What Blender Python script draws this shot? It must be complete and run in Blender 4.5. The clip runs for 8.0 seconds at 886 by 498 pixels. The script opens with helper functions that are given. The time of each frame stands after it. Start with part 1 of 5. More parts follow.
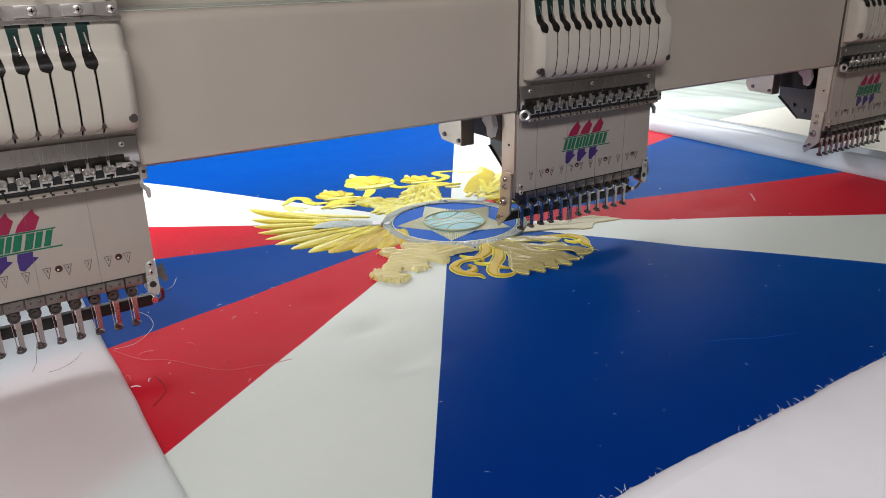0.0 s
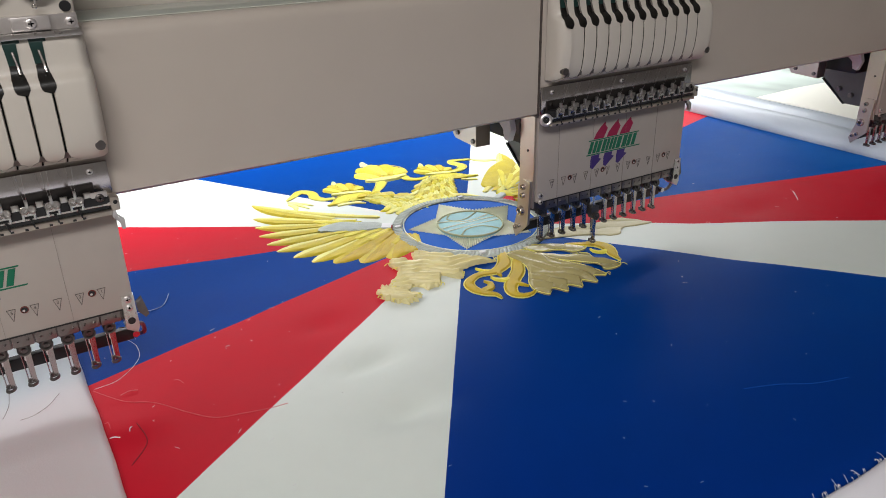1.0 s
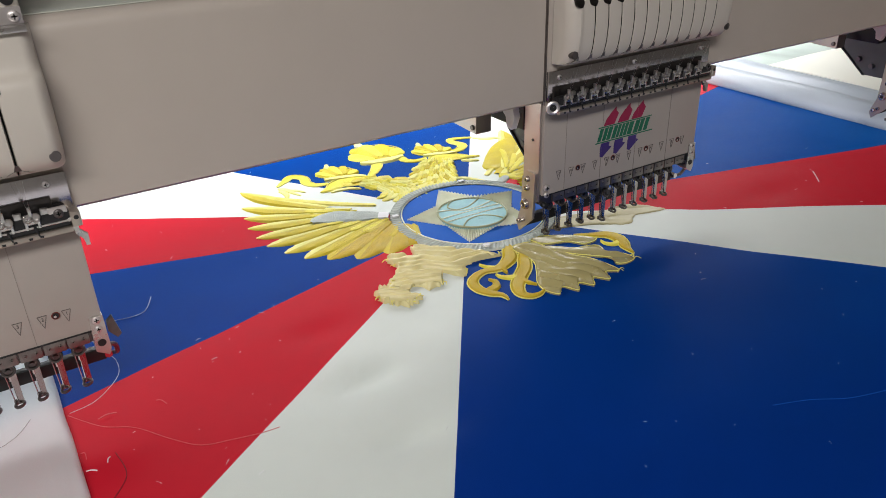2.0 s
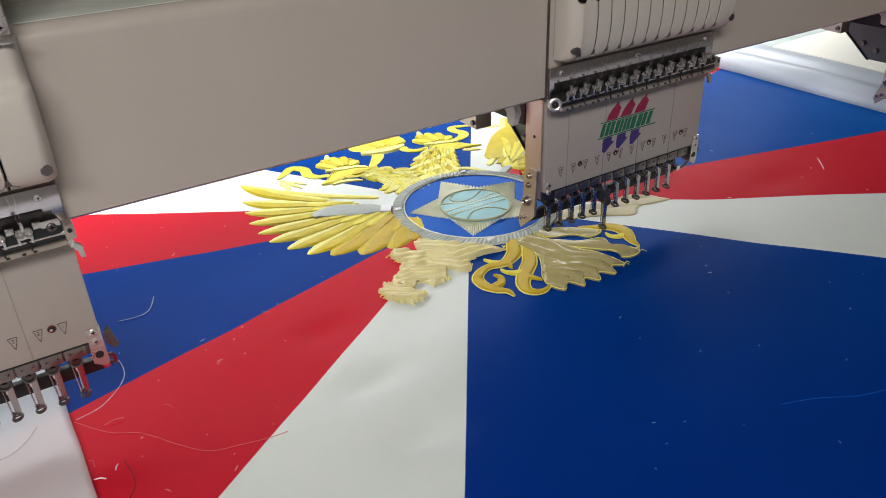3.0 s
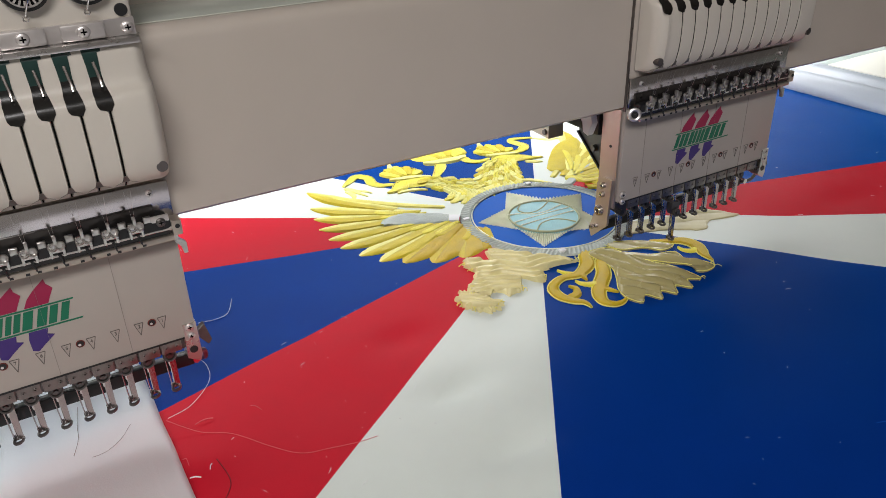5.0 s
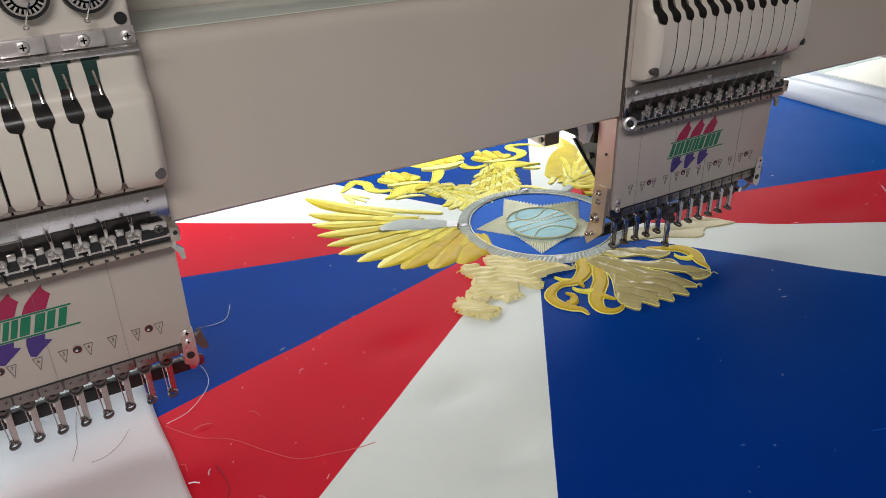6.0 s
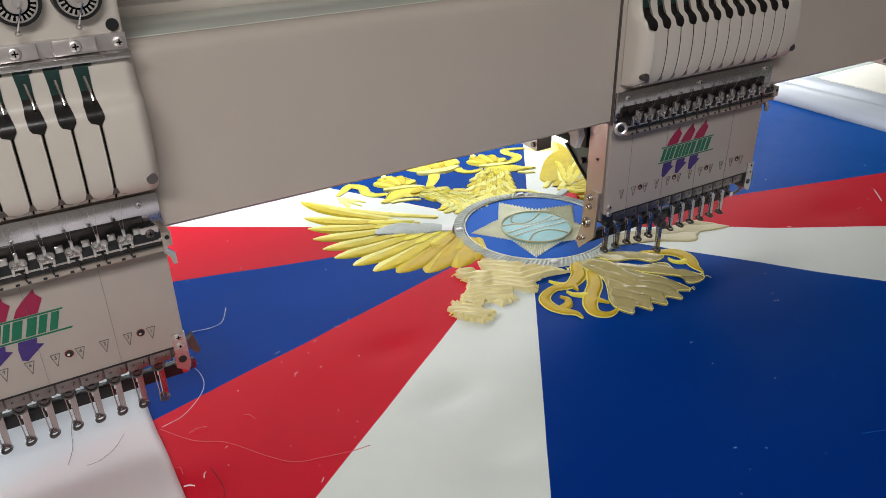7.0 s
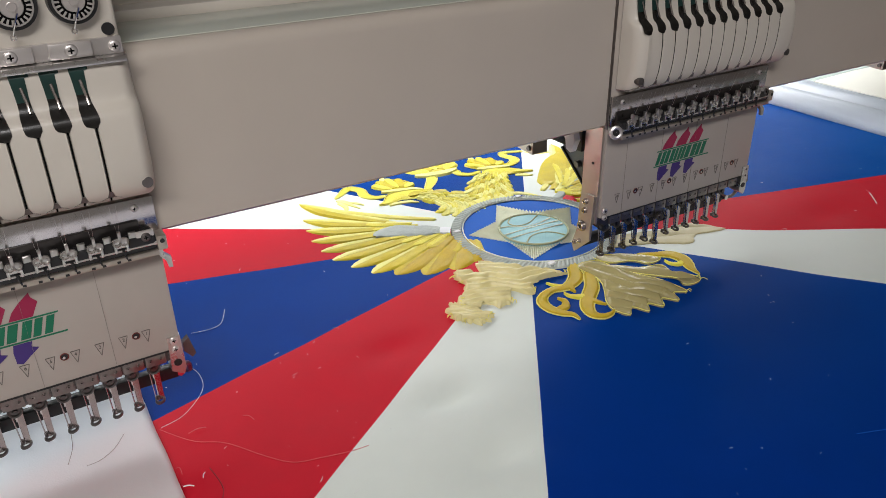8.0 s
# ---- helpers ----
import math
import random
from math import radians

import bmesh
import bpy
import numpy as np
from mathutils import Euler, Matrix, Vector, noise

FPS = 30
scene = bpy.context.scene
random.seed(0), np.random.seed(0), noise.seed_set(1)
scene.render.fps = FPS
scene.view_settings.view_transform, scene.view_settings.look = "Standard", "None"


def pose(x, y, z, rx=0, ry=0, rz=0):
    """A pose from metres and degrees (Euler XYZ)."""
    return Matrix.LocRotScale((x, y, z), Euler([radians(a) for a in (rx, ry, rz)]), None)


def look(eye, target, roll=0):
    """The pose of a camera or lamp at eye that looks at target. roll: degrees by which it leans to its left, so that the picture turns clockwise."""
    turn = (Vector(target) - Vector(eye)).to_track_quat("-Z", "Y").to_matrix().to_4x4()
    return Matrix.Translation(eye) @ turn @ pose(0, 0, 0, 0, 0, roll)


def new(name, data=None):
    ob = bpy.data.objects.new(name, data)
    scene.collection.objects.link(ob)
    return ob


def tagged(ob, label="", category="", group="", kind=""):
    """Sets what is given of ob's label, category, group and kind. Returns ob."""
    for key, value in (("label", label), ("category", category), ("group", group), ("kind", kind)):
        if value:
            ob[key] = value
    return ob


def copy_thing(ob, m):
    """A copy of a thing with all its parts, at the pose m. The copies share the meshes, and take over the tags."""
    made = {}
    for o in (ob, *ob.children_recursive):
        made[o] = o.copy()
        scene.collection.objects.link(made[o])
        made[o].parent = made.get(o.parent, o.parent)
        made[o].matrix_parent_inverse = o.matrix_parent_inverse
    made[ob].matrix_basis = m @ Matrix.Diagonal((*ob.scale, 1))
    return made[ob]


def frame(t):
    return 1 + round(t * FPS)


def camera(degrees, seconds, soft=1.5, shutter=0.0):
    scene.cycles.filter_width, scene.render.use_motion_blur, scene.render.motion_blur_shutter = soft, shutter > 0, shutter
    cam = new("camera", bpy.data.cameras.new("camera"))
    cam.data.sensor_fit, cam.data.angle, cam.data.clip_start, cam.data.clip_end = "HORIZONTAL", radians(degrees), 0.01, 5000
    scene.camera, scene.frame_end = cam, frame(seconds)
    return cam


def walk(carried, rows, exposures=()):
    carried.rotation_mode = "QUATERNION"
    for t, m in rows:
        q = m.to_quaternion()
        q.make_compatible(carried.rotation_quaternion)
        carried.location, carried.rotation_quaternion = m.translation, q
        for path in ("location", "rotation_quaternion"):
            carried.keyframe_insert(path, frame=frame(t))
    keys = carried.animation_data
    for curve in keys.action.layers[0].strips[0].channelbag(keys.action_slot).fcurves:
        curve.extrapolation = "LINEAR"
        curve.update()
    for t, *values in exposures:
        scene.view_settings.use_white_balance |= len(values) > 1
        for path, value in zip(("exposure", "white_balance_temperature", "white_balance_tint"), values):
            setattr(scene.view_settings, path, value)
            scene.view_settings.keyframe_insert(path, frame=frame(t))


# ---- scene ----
cam = camera(60.28, 8.0, soft=0.6, shutter=0.3)
PATH = [
    (0.0, look((-0.1152, -0.7654, 0.3826), (0.3952, 0.0195, 0.0313), -1.00)),
    (0.5, look((-0.0848, -0.7290, 0.4055), (0.4012, 0.0559, 0.0211), -1.40)),
    (1.0, look((-0.0478, -0.6814, 0.4252), (0.4269, 0.0970, 0.0145), -1.20)),
    (1.5, look((-0.0277, -0.6389, 0.4316), (0.4370, 0.1300, -0.0076), -1.06)),
    (1.7, look((-0.0205, -0.6250, 0.4347), (0.4452, 0.1372, -0.0150), -1.17)),
    (2.8, look((0.0134, -0.6005, 0.4523), (0.4680, 0.1489, -0.0292), -2.66)),
    (3.0, look((0.0011, -0.5925, 0.4560), (0.4604, 0.1497, -0.0319), -2.17)),
    (3.5, look((-0.0297, -0.5789, 0.4515), (0.4248, 0.1659, -0.0370), -1.50)),
    (4.0, look((-0.0537, -0.5684, 0.4527), (0.3932, 0.1856, -0.0287), -1.34)),
    (4.5, look((-0.0573, -0.5666, 0.4528), (0.3843, 0.1940, -0.0231), -1.54)),
    (4.7, look((-0.0555, -0.5690, 0.4520), (0.3868, 0.1938, -0.0197), -1.68)),
    (5.8, look((-0.0555, -0.5714, 0.4590), (0.3909, 0.1912, -0.0092), -1.31)),
    (6.0, look((-0.0565, -0.5722, 0.4578), (0.3918, 0.1906, -0.0083), -1.22)),
    (6.5, look((-0.0562, -0.5776, 0.4579), (0.3959, 0.1869, -0.0018), -1.35)),
    (7.0, look((-0.0536, -0.5774, 0.4608), (0.3992, 0.1848, -0.0020), -1.07)),
    (7.5, look((-0.0514, -0.5774, 0.4622), (0.4034, 0.1840, 0.0002), -0.94)),
    (8.0, look((-0.0526, -0.5797, 0.4616), (0.4039, 0.1825, 0.0027), -0.96)),
]
# where the embroidery frame has carried the cloth, in metres
SHIFT = [
    (0.0, -0.0202, 0.0096),
    (0.5, -0.0200, 0.0087),
    (1.0, -0.0193, 0.0059),
    (1.5, -0.0186, 0.0044),
    (3.0, -0.0090, 0.0082),
    (3.5, -0.0081, 0.0072),
    (4.0, -0.0071, 0.0064),
    (4.5, -0.0090, 0.0023),
    (6.0, -0.0067, -0.0008),
    (6.5, -0.0055, -0.0002),
    (7.0, -0.0039, -0.0018),
    (7.5, -0.0021, -0.0014),
    (8.0, 0.0000, 0.0000),
]

walk(cam, PATH)

# ---- light ----
world = bpy.data.worlds.new("world")
scene.world = world
world.use_nodes = True
world.node_tree.nodes["Background"].inputs[0].default_value = (0.9, 0.95, 1.0, 1)
world.node_tree.nodes["Background"].inputs[1].default_value = 0.06
scene.view_settings.exposure = 0.0


def area_lamp(name, m, sx, sy, watts, colour):
    data = bpy.data.lights.new(name, "AREA")
    data.shape, data.size, data.size_y, data.energy, data.color = "RECTANGLE", sx, sy, watts, colour
    ob = new(name, data)
    ob.matrix_world = m
    return ob


# ceiling tubes of the workshop and the lamp bar behind the machine's beam
for x_lamp, y_lamp, watts in ((-0.75, -1.5, 49), (-1.6, 1.8, 27), (2.4, 2.4, 20)):
    area_lamp("ceiling_lamp", pose(x_lamp, y_lamp, 1.57), 1.4, 0.6, watts, (1.0, 0.970, 0.965))
area_lamp("beam_lamp", pose(0.60, 0.72, 0.42, 6), 2.7, 0.20, 23.0, (0.97, 0.98, 1.0))


# ---- materials ----
def material(name, base, rough=0.5, metal=0.0, vary=0.06, scale=30.0, bump=0.0, bump_scale=400.0, second=None, sheen=0.0, coat=0.0, spec=0.5, coords="Object", sheen_tint=(1, 1, 1)):
    m = bpy.data.materials.new(name)
    m.use_nodes = True
    nt = m.node_tree
    b = nt.nodes["Principled BSDF"]
    b.inputs["Metallic"].default_value = metal
    b.inputs["Sheen Weight"].default_value = sheen
    b.inputs["Coat Weight"].default_value = coat
    b.inputs["Specular IOR Level"].default_value = spec
    b.inputs["Sheen Tint"].default_value = (*sheen_tint, 1)
    b.inputs["Sheen Roughness"].default_value = 0.4
    tc = nt.nodes.new("ShaderNodeTexCoord")
    n1 = nt.nodes.new("ShaderNodeTexNoise")
    n1.inputs["Scale"].default_value, n1.inputs["Detail"].default_value = scale, 6
    nt.links.new(tc.outputs[coords], n1.inputs["Vector"])
    n2 = nt.nodes.new("ShaderNodeTexNoise")
    n2.inputs["Scale"].default_value, n2.inputs["Detail"].default_value = scale / 9, 3
    nt.links.new(tc.outputs[coords], n2.inputs["Vector"])
    add = nt.nodes.new("ShaderNodeMath")
    add.operation = "ADD"
    nt.links.new(n1.outputs["Fac"], add.inputs[0])
    nt.links.new(n2.outputs["Fac"], add.inputs[1])
    ramp = nt.nodes.new("ShaderNodeValToRGB")
    lo = [c * (1 - vary) for c in base]
    hi = [min(1, c * (1 + vary)) for c in (second or base)]
    ramp.color_ramp.elements[0].position, ramp.color_ramp.elements[1].position = 0.3, 0.7
    ramp.color_ramp.elements[0].color, ramp.color_ramp.elements[1].color = (*lo, 1), (*hi, 1)
    half = nt.nodes.new("ShaderNodeMath")
    half.operation = "MULTIPLY"
    half.inputs[1].default_value = 0.5
    nt.links.new(add.outputs[0], half.inputs[0])
    nt.links.new(half.outputs[0], ramp.inputs["Fac"])
    nt.links.new(ramp.outputs["Color"], b.inputs["Base Color"])
    mr = nt.nodes.new("ShaderNodeMapRange")
    mr.inputs["To Min"].default_value, mr.inputs["To Max"].default_value = max(0.02, rough * 0.8), min(1, rough * 1.2)
    nt.links.new(n1.outputs["Fac"], mr.inputs["Value"])
    nt.links.new(mr.outputs["Result"], b.inputs["Roughness"])
    if bump:
        n3 = nt.nodes.new("ShaderNodeTexNoise")
        n3.inputs["Scale"].default_value, n3.inputs["Detail"].default_value = bump_scale, 3
        nt.links.new(tc.outputs[coords], n3.inputs["Vector"])
        bp = nt.nodes.new("ShaderNodeBump")
        bp.inputs["Strength"].default_value, bp.inputs["Distance"].default_value = bump, 0.002
        nt.links.new(n3.outputs["Fac"], bp.inputs["Height"])
        nt.links.new(bp.outputs["Normal"], b.inputs["Normal"])
    return m


def thread_material(name, base, second, turn=0.0, rough=0.36, scale=420.0):
    """Satin stitch: fine parallel threads laid side by side."""
    m = material(name, base, rough, vary=0.1, scale=60, second=second, spec=0.22)
    nt = m.node_tree
    b = nt.nodes["Principled BSDF"]
    tc = nt.nodes.new("ShaderNodeTexCoord")
    mp = nt.nodes.new("ShaderNodeMapping")
    mp.inputs["Rotation"].default_value = (0, 0, radians(turn))
    nt.links.new(tc.outputs["Object"], mp.inputs["Vector"])
    wv = nt.nodes.new("ShaderNodeTexWave")
    wv.inputs["Scale"].default_value, wv.inputs["Distortion"].default_value, wv.inputs["Detail"].default_value = scale, 1.2, 2
    nt.links.new(mp.outputs["Vector"], wv.inputs["Vector"])
    bp = nt.nodes.new("ShaderNodeBump")
    bp.inputs["Strength"].default_value, bp.inputs["Distance"].default_value = 0.45, 0.0005
    nt.links.new(wv.outputs["Fac"], bp.inputs["Height"])
    nt.links.new(bp.outputs["Normal"], b.inputs["Normal"])
    return m


BEAM = material("beam_paint", (0.475, 0.42, 0.365), 0.32, vary=0.05, scale=14, bump=0.03, bump_scale=900)
# the greenish reflection on the beam's top is put into this colour
BEAM_TOP = material("beam_top_reflection", (0.54, 0.56, 0.49), 0.22, vary=0.06, scale=14)
SHELL = material("cover_plastic", (0.58, 0.535, 0.47), 0.36, vary=0.03, scale=40, bump=0.03, bump_scale=1500)
PLATE = material("plate_paint", (0.41, 0.365, 0.325), 0.36, vary=0.03, scale=60, bump=0.03, bump_scale=1500)
STEEL = material("brushed_steel", (0.62, 0.60, 0.58), 0.28, 1.0, vary=0.1, scale=90, bump=0.05, bump_scale=700)
SIDE_STEEL = material("side_steel", (0.52, 0.46, 0.40), 0.34, 0.85, vary=0.06, scale=70)
PALE_STEEL = material("pale_steel", (0.70, 0.66, 0.64), 0.35, 0.8, vary=0.08, scale=120)
STRIP_STEEL = material("polished_strip", (0.60, 0.58, 0.58), 0.16, 1.0, vary=0.08, scale=60)
CHROME = material("chrome", (0.72, 0.70, 0.68), 0.14, 1.0, vary=0.08, scale=200)
FOOT_STEEL = material("worn_foot_steel", (0.50, 0.45, 0.43), 0.24, 1.0, vary=0.12, scale=160)
RAIL_STEEL = material("worn_rail_steel", (0.27, 0.24, 0.225), 0.30, 0.9, vary=0.2, scale=150, bump=0.08, bump_scale=600)
DARK_STEEL = material("oiled_dark_steel", (0.16, 0.145, 0.14), 0.3, 0.9, vary=0.25, scale=150, bump=0.08, bump_scale=600)
BLACK = material("black_plastic", (0.012, 0.012, 0.013), 0.4, vary=0.2, scale=80)
GREY = material("grey_plate", (0.10, 0.105, 0.105), 0.35, 0.5, vary=0.1, scale=80)
FINGER_SHADE = material("finger_shade", (0.20, 0.18, 0.165), 0.5, vary=0.08, scale=80)
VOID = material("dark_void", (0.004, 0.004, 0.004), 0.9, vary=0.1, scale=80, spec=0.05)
WINDOW_SHADE = material("window_shade", (0.010, 0.009, 0.008), 0.25, vary=0.3, scale=150)
STRIP_REFLECTION = material("reflection_steel", (0.09, 0.083, 0.08), 0.30, 0.9, vary=0.3, scale=60)
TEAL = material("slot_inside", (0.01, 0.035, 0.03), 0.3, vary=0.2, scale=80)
RED_INK = material("red_ink", (0.30, 0.006, 0.055), 0.4, vary=0.05)
GREEN_INK = material("green_ink", (0.0, 0.14, 0.07), 0.4, vary=0.05)
PURPLE_INK = material("purple_ink", (0.045, 0.02, 0.16), 0.4, vary=0.05)
SEAM_INK = material("seam_line", (0.25, 0.22, 0.20), 0.5, vary=0.05)
LINE_INK = material("line_ink", (0.13, 0.11, 0.10), 0.5, vary=0.05)
RED_RIM = material("red_rim", (0.14, 0.02, 0.012), 0.4)
CLOTH_BLUE = material("blue_satin", (0.0006, 0.024, 0.208), 0.42, vary=0.06, scale=30, bump=0.10, bump_scale=1200, spec=0.03, sheen=0.7, sheen_tint=(0.0, 0.34, 1.0))
CLOTH_RED = material("red_satin", (0.52, 0.011, 0.026), 0.50, vary=0.05, scale=50, bump=0.12, bump_scale=1200, spec=0.06, sheen=0.10, sheen_tint=(1.0, 0.10, 0.14))
CLOTH_WHITE = material("white_satin", (0.665, 0.715, 0.67), 0.48, vary=0.02, scale=50, bump=0.10, bump_scale=1200, spec=0.2)
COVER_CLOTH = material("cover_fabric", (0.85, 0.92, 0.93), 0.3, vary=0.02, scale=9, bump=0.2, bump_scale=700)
# white cloth of the right strip, its bluish shade put into the colour
RIGHT_CLOTH = material("shaded_white_fabric", (0.47, 0.52, 0.58), 0.4, vary=0.05, scale=14, bump=0.15, bump_scale=300)
FRONT_CLOTH = material("felt_fabric", (0.84, 0.83, 0.88), 0.75, vary=0.03, scale=30, bump=0.07, bump_scale=900)
FILM = material("plastic_film", (0.70, 0.80, 0.74), 0.2, vary=0.06, scale=12, bump=0.15, bump_scale=25, coat=0.5)
SHEET_PAPER = material("backing_paper", (0.80, 0.79, 0.70), 0.6, vary=0.03, scale=10, bump=0.1, bump_scale=200)
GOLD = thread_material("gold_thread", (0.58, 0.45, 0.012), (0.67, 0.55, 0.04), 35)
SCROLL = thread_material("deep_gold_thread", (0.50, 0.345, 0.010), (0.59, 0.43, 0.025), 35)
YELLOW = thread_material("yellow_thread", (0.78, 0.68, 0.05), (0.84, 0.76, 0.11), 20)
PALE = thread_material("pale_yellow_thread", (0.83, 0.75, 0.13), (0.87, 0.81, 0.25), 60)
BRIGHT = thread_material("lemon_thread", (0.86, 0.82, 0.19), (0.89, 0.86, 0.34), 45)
CREAM = thread_material("cream_thread", (0.74, 0.76, 0.57), (0.80, 0.82, 0.67), 10)
SILVER = thread_material("silver_thread", (0.42, 0.47, 0.44), (0.56, 0.60, 0.55), 80)
ARM_GREY = thread_material("grey_blue_thread", (0.44, 0.50, 0.47), (0.55, 0.60, 0.56), 70)
OLIVE = thread_material("olive_thread", (0.36, 0.37, 0.20), (0.46, 0.48, 0.30), 30)
SKY = thread_material("sky_thread", (0.28, 0.55, 0.60), (0.36, 0.62, 0.64), 50)
ROYAL = material("royal_blue_satin", (0.010, 0.105, 0.48), 0.6, vary=0.06, scale=60, bump=0.1, bump_scale=900, spec=0.1)
PALE_SATIN = material("pale_beige_satin", (0.74, 0.665, 0.34), 0.30, vary=0.10, scale=60, bump=0.1, bump_scale=900)
MID_SATIN = material("worn_beige_satin", (0.50, 0.45, 0.25), 0.4, vary=0.10, scale=60, bump=0.1, bump_scale=900)
SATIN = material("beige_satin", (0.37, 0.32, 0.14), 0.26, vary=0.06, scale=60, bump=0.1, bump_scale=900)
LINT_WHITE = material("white_lint", (0.75, 0.75, 0.76), 0.6)
LINT_PINK = material("pink_thread", (0.62, 0.10, 0.11), 0.5)
LINT_DARK = material("dark_red_thread", (0.18, 0.01, 0.015), 0.6)
FLOOR = material("floor_concrete", (0.30, 0.29, 0.28), 0.6, vary=0.12, scale=3)
WALL = material("wall_plaster", (0.60, 0.57, 0.53), 0.8, vary=0.04, scale=2)
TABLE = material("table_laminate", (0.45, 0.42, 0.38), 0.4, vary=0.05, scale=9)



def translucent(m, share):
    """Lets a share of the light through a thin cloth."""
    nt = m.node_tree
    b, out = nt.nodes["Principled BSDF"], nt.nodes["Material Output"]
    tl = nt.nodes.new("ShaderNodeBsdfTranslucent")
    tl.inputs["Color"].default_value = (0.97, 0.97, 0.97, 1)
    mix = nt.nodes.new("ShaderNodeMixShader")
    mix.inputs["Fac"].default_value = share
    nt.links.new(b.outputs[0], mix.inputs[1])
    nt.links.new(tl.outputs[0], mix.inputs[2])
    nt.links.new(mix.outputs[0], out.inputs["Surface"])


translucent(COVER_CLOTH, 0.43)

# ---- mesh helpers ----
def mesh_of(name, bm, mat, smooth=True):
    me = bpy.data.meshes.new(name)
    bmesh.ops.recalc_face_normals(bm, faces=bm.faces[:])
    bm.to_mesh(me)
    bm.free()
    me.materials.append(mat)
    if any(p.material_index == 1 for p in me.polygons):
        me.materials.append(VOID)
    if smooth:
        for p in me.polygons:
            p.use_smooth = True
        me.set_sharp_from_angle(angle=radians(38))
    return me


def part(name, bm, mat, parent, label="", smooth=True):
    me = bm if isinstance(bm, bpy.types.Mesh) else mesh_of(name, bm, mat, smooth)
    ob = new(name, me)
    ob.parent = parent
    return tagged(ob, label)


def thing(name, label, category, group="", kind="", at=(0, 0, 0)):
    ob = new(name)
    ob.location = at
    ob.empty_display_size = 0.02
    return tagged(ob, label, category, group, kind)


def solid(name, bm, mat, label, category, group="", kind="", smooth=True):
    return tagged(new(name, mesh_of(name, bm, mat, smooth)), label, category, group, kind)


def box(bm, x0, x1, y0, y1, z0, z1, bevel=0.0, seg=2):
    made = bmesh.ops.create_cube(bm, size=1.0, matrix=Matrix.LocRotScale(((x0 + x1) / 2, (y0 + y1) / 2, (z0 + z1) / 2), None, (abs(x1 - x0), abs(y1 - y0), abs(z1 - z0))))
    if bevel:
        edges = list({e for v in made["verts"] for e in v.link_edges})
        bmesh.ops.bevel(bm, geom=edges, offset=bevel, segments=seg, affect="EDGES", profile=0.6)
    return bm


def rod(bm, a, b, r1, r2=None, seg=14):
    a, b = Vector(a), Vector(b)
    d = b - a
    m = Matrix.Translation((a + b) / 2) @ d.to_track_quat("Z", "Y").to_matrix().to_4x4()
    bmesh.ops.create_cone(bm, cap_ends=True, segments=seg, radius1=r1, radius2=r1 if r2 is None else r2, depth=d.length, matrix=m)
    return bm


def ring(bm, m, big, small, seg=20, sub=8, flat=1.0):
    rows = []
    for i in range(seg):
        a = 2 * math.pi * i / seg
        row = []
        for j in range(sub):
            c = 2 * math.pi * j / sub
            r = big + small * math.cos(c)
            row.append(bm.verts.new(m @ Vector((r * math.cos(a), flat * r * math.sin(a), small * math.sin(c)))))
        rows.append(row)
    for i in range(seg):
        for j in range(sub):
            bm.faces.new((rows[i][j], rows[(i + 1) % seg][j], rows[(i + 1) % seg][(j + 1) % sub], rows[i][(j + 1) % sub]))
    return bm


def prism(bm, outline, lo, hi, axis="y"):
    """A flat outline of (u, v) pushed from lo to hi along an axis; u, v are the two other axes in order."""
    def place(u, v, w):
        return {"x": (w, u, v), "y": (u, w, v), "z": (u, v, w)}[axis]
    a = [bm.verts.new(place(u, v, lo)) for u, v in outline]
    b = [bm.verts.new(place(u, v, hi)) for u, v in outline]
    bm.faces.new(a)
    bm.faces.new(b[::-1])
    for i in range(len(a)):
        k = (i + 1) % len(a)
        bm.faces.new((a[i], a[k], b[k], b[i]))
    return bm


def spline(pts, steps=8, closed=False):
    """Catmull-Rom through the points (any number of values each)."""
    p = [np.array(q, float) for q in pts]
    n = len(p)
    out = []
    for i in range(n if closed else n - 1):
        if closed:
            a, b, c, d = p[i - 1], p[i], p[(i + 1) % n], p[(i + 2) % n]
        else:
            a, b, c, d = p[max(i - 1, 0)], p[i], p[i + 1], p[min(i + 2, n - 1)]
        for k in range(steps):
            t = k / steps
            out.append(0.5 * (2 * b + (c - a) * t + (2 * a - 5 * b + 4 * c - d) * t * t + (3 * b - a - 3 * c + d) * t ** 3))
    if not closed:
        out.append(p[-1])
    return out


def tube(bm, pts, r, sub=6, steps=6):
    path = [Vector(q) for q in spline(pts, steps)]
    rows = []
    for i, q in enumerate(path):
        d = (path[min(i + 1, len(path) - 1)] - path[max(i - 1, 0)]).normalized()
        side = d.cross(Vector((0, 0, 1)))
        side = side.normalized() if side.length > 1e-4 else Vector((1, 0, 0))
        up = side.cross(d)
        rows.append([bm.verts.new(q + r * (math.cos(2 * math.pi * j / sub) * side + math.sin(2 * math.pi * j / sub) * up)) for j in range(sub)])
    for a, b in zip(rows, rows[1:]):
        for j in range(sub):
            bm.faces.new((a[j], a[(j + 1) % sub], b[(j + 1) % sub], b[j]))
    bm.faces.new(rows[0])
    bm.faces.new(rows[-1][::-1])
    return bm


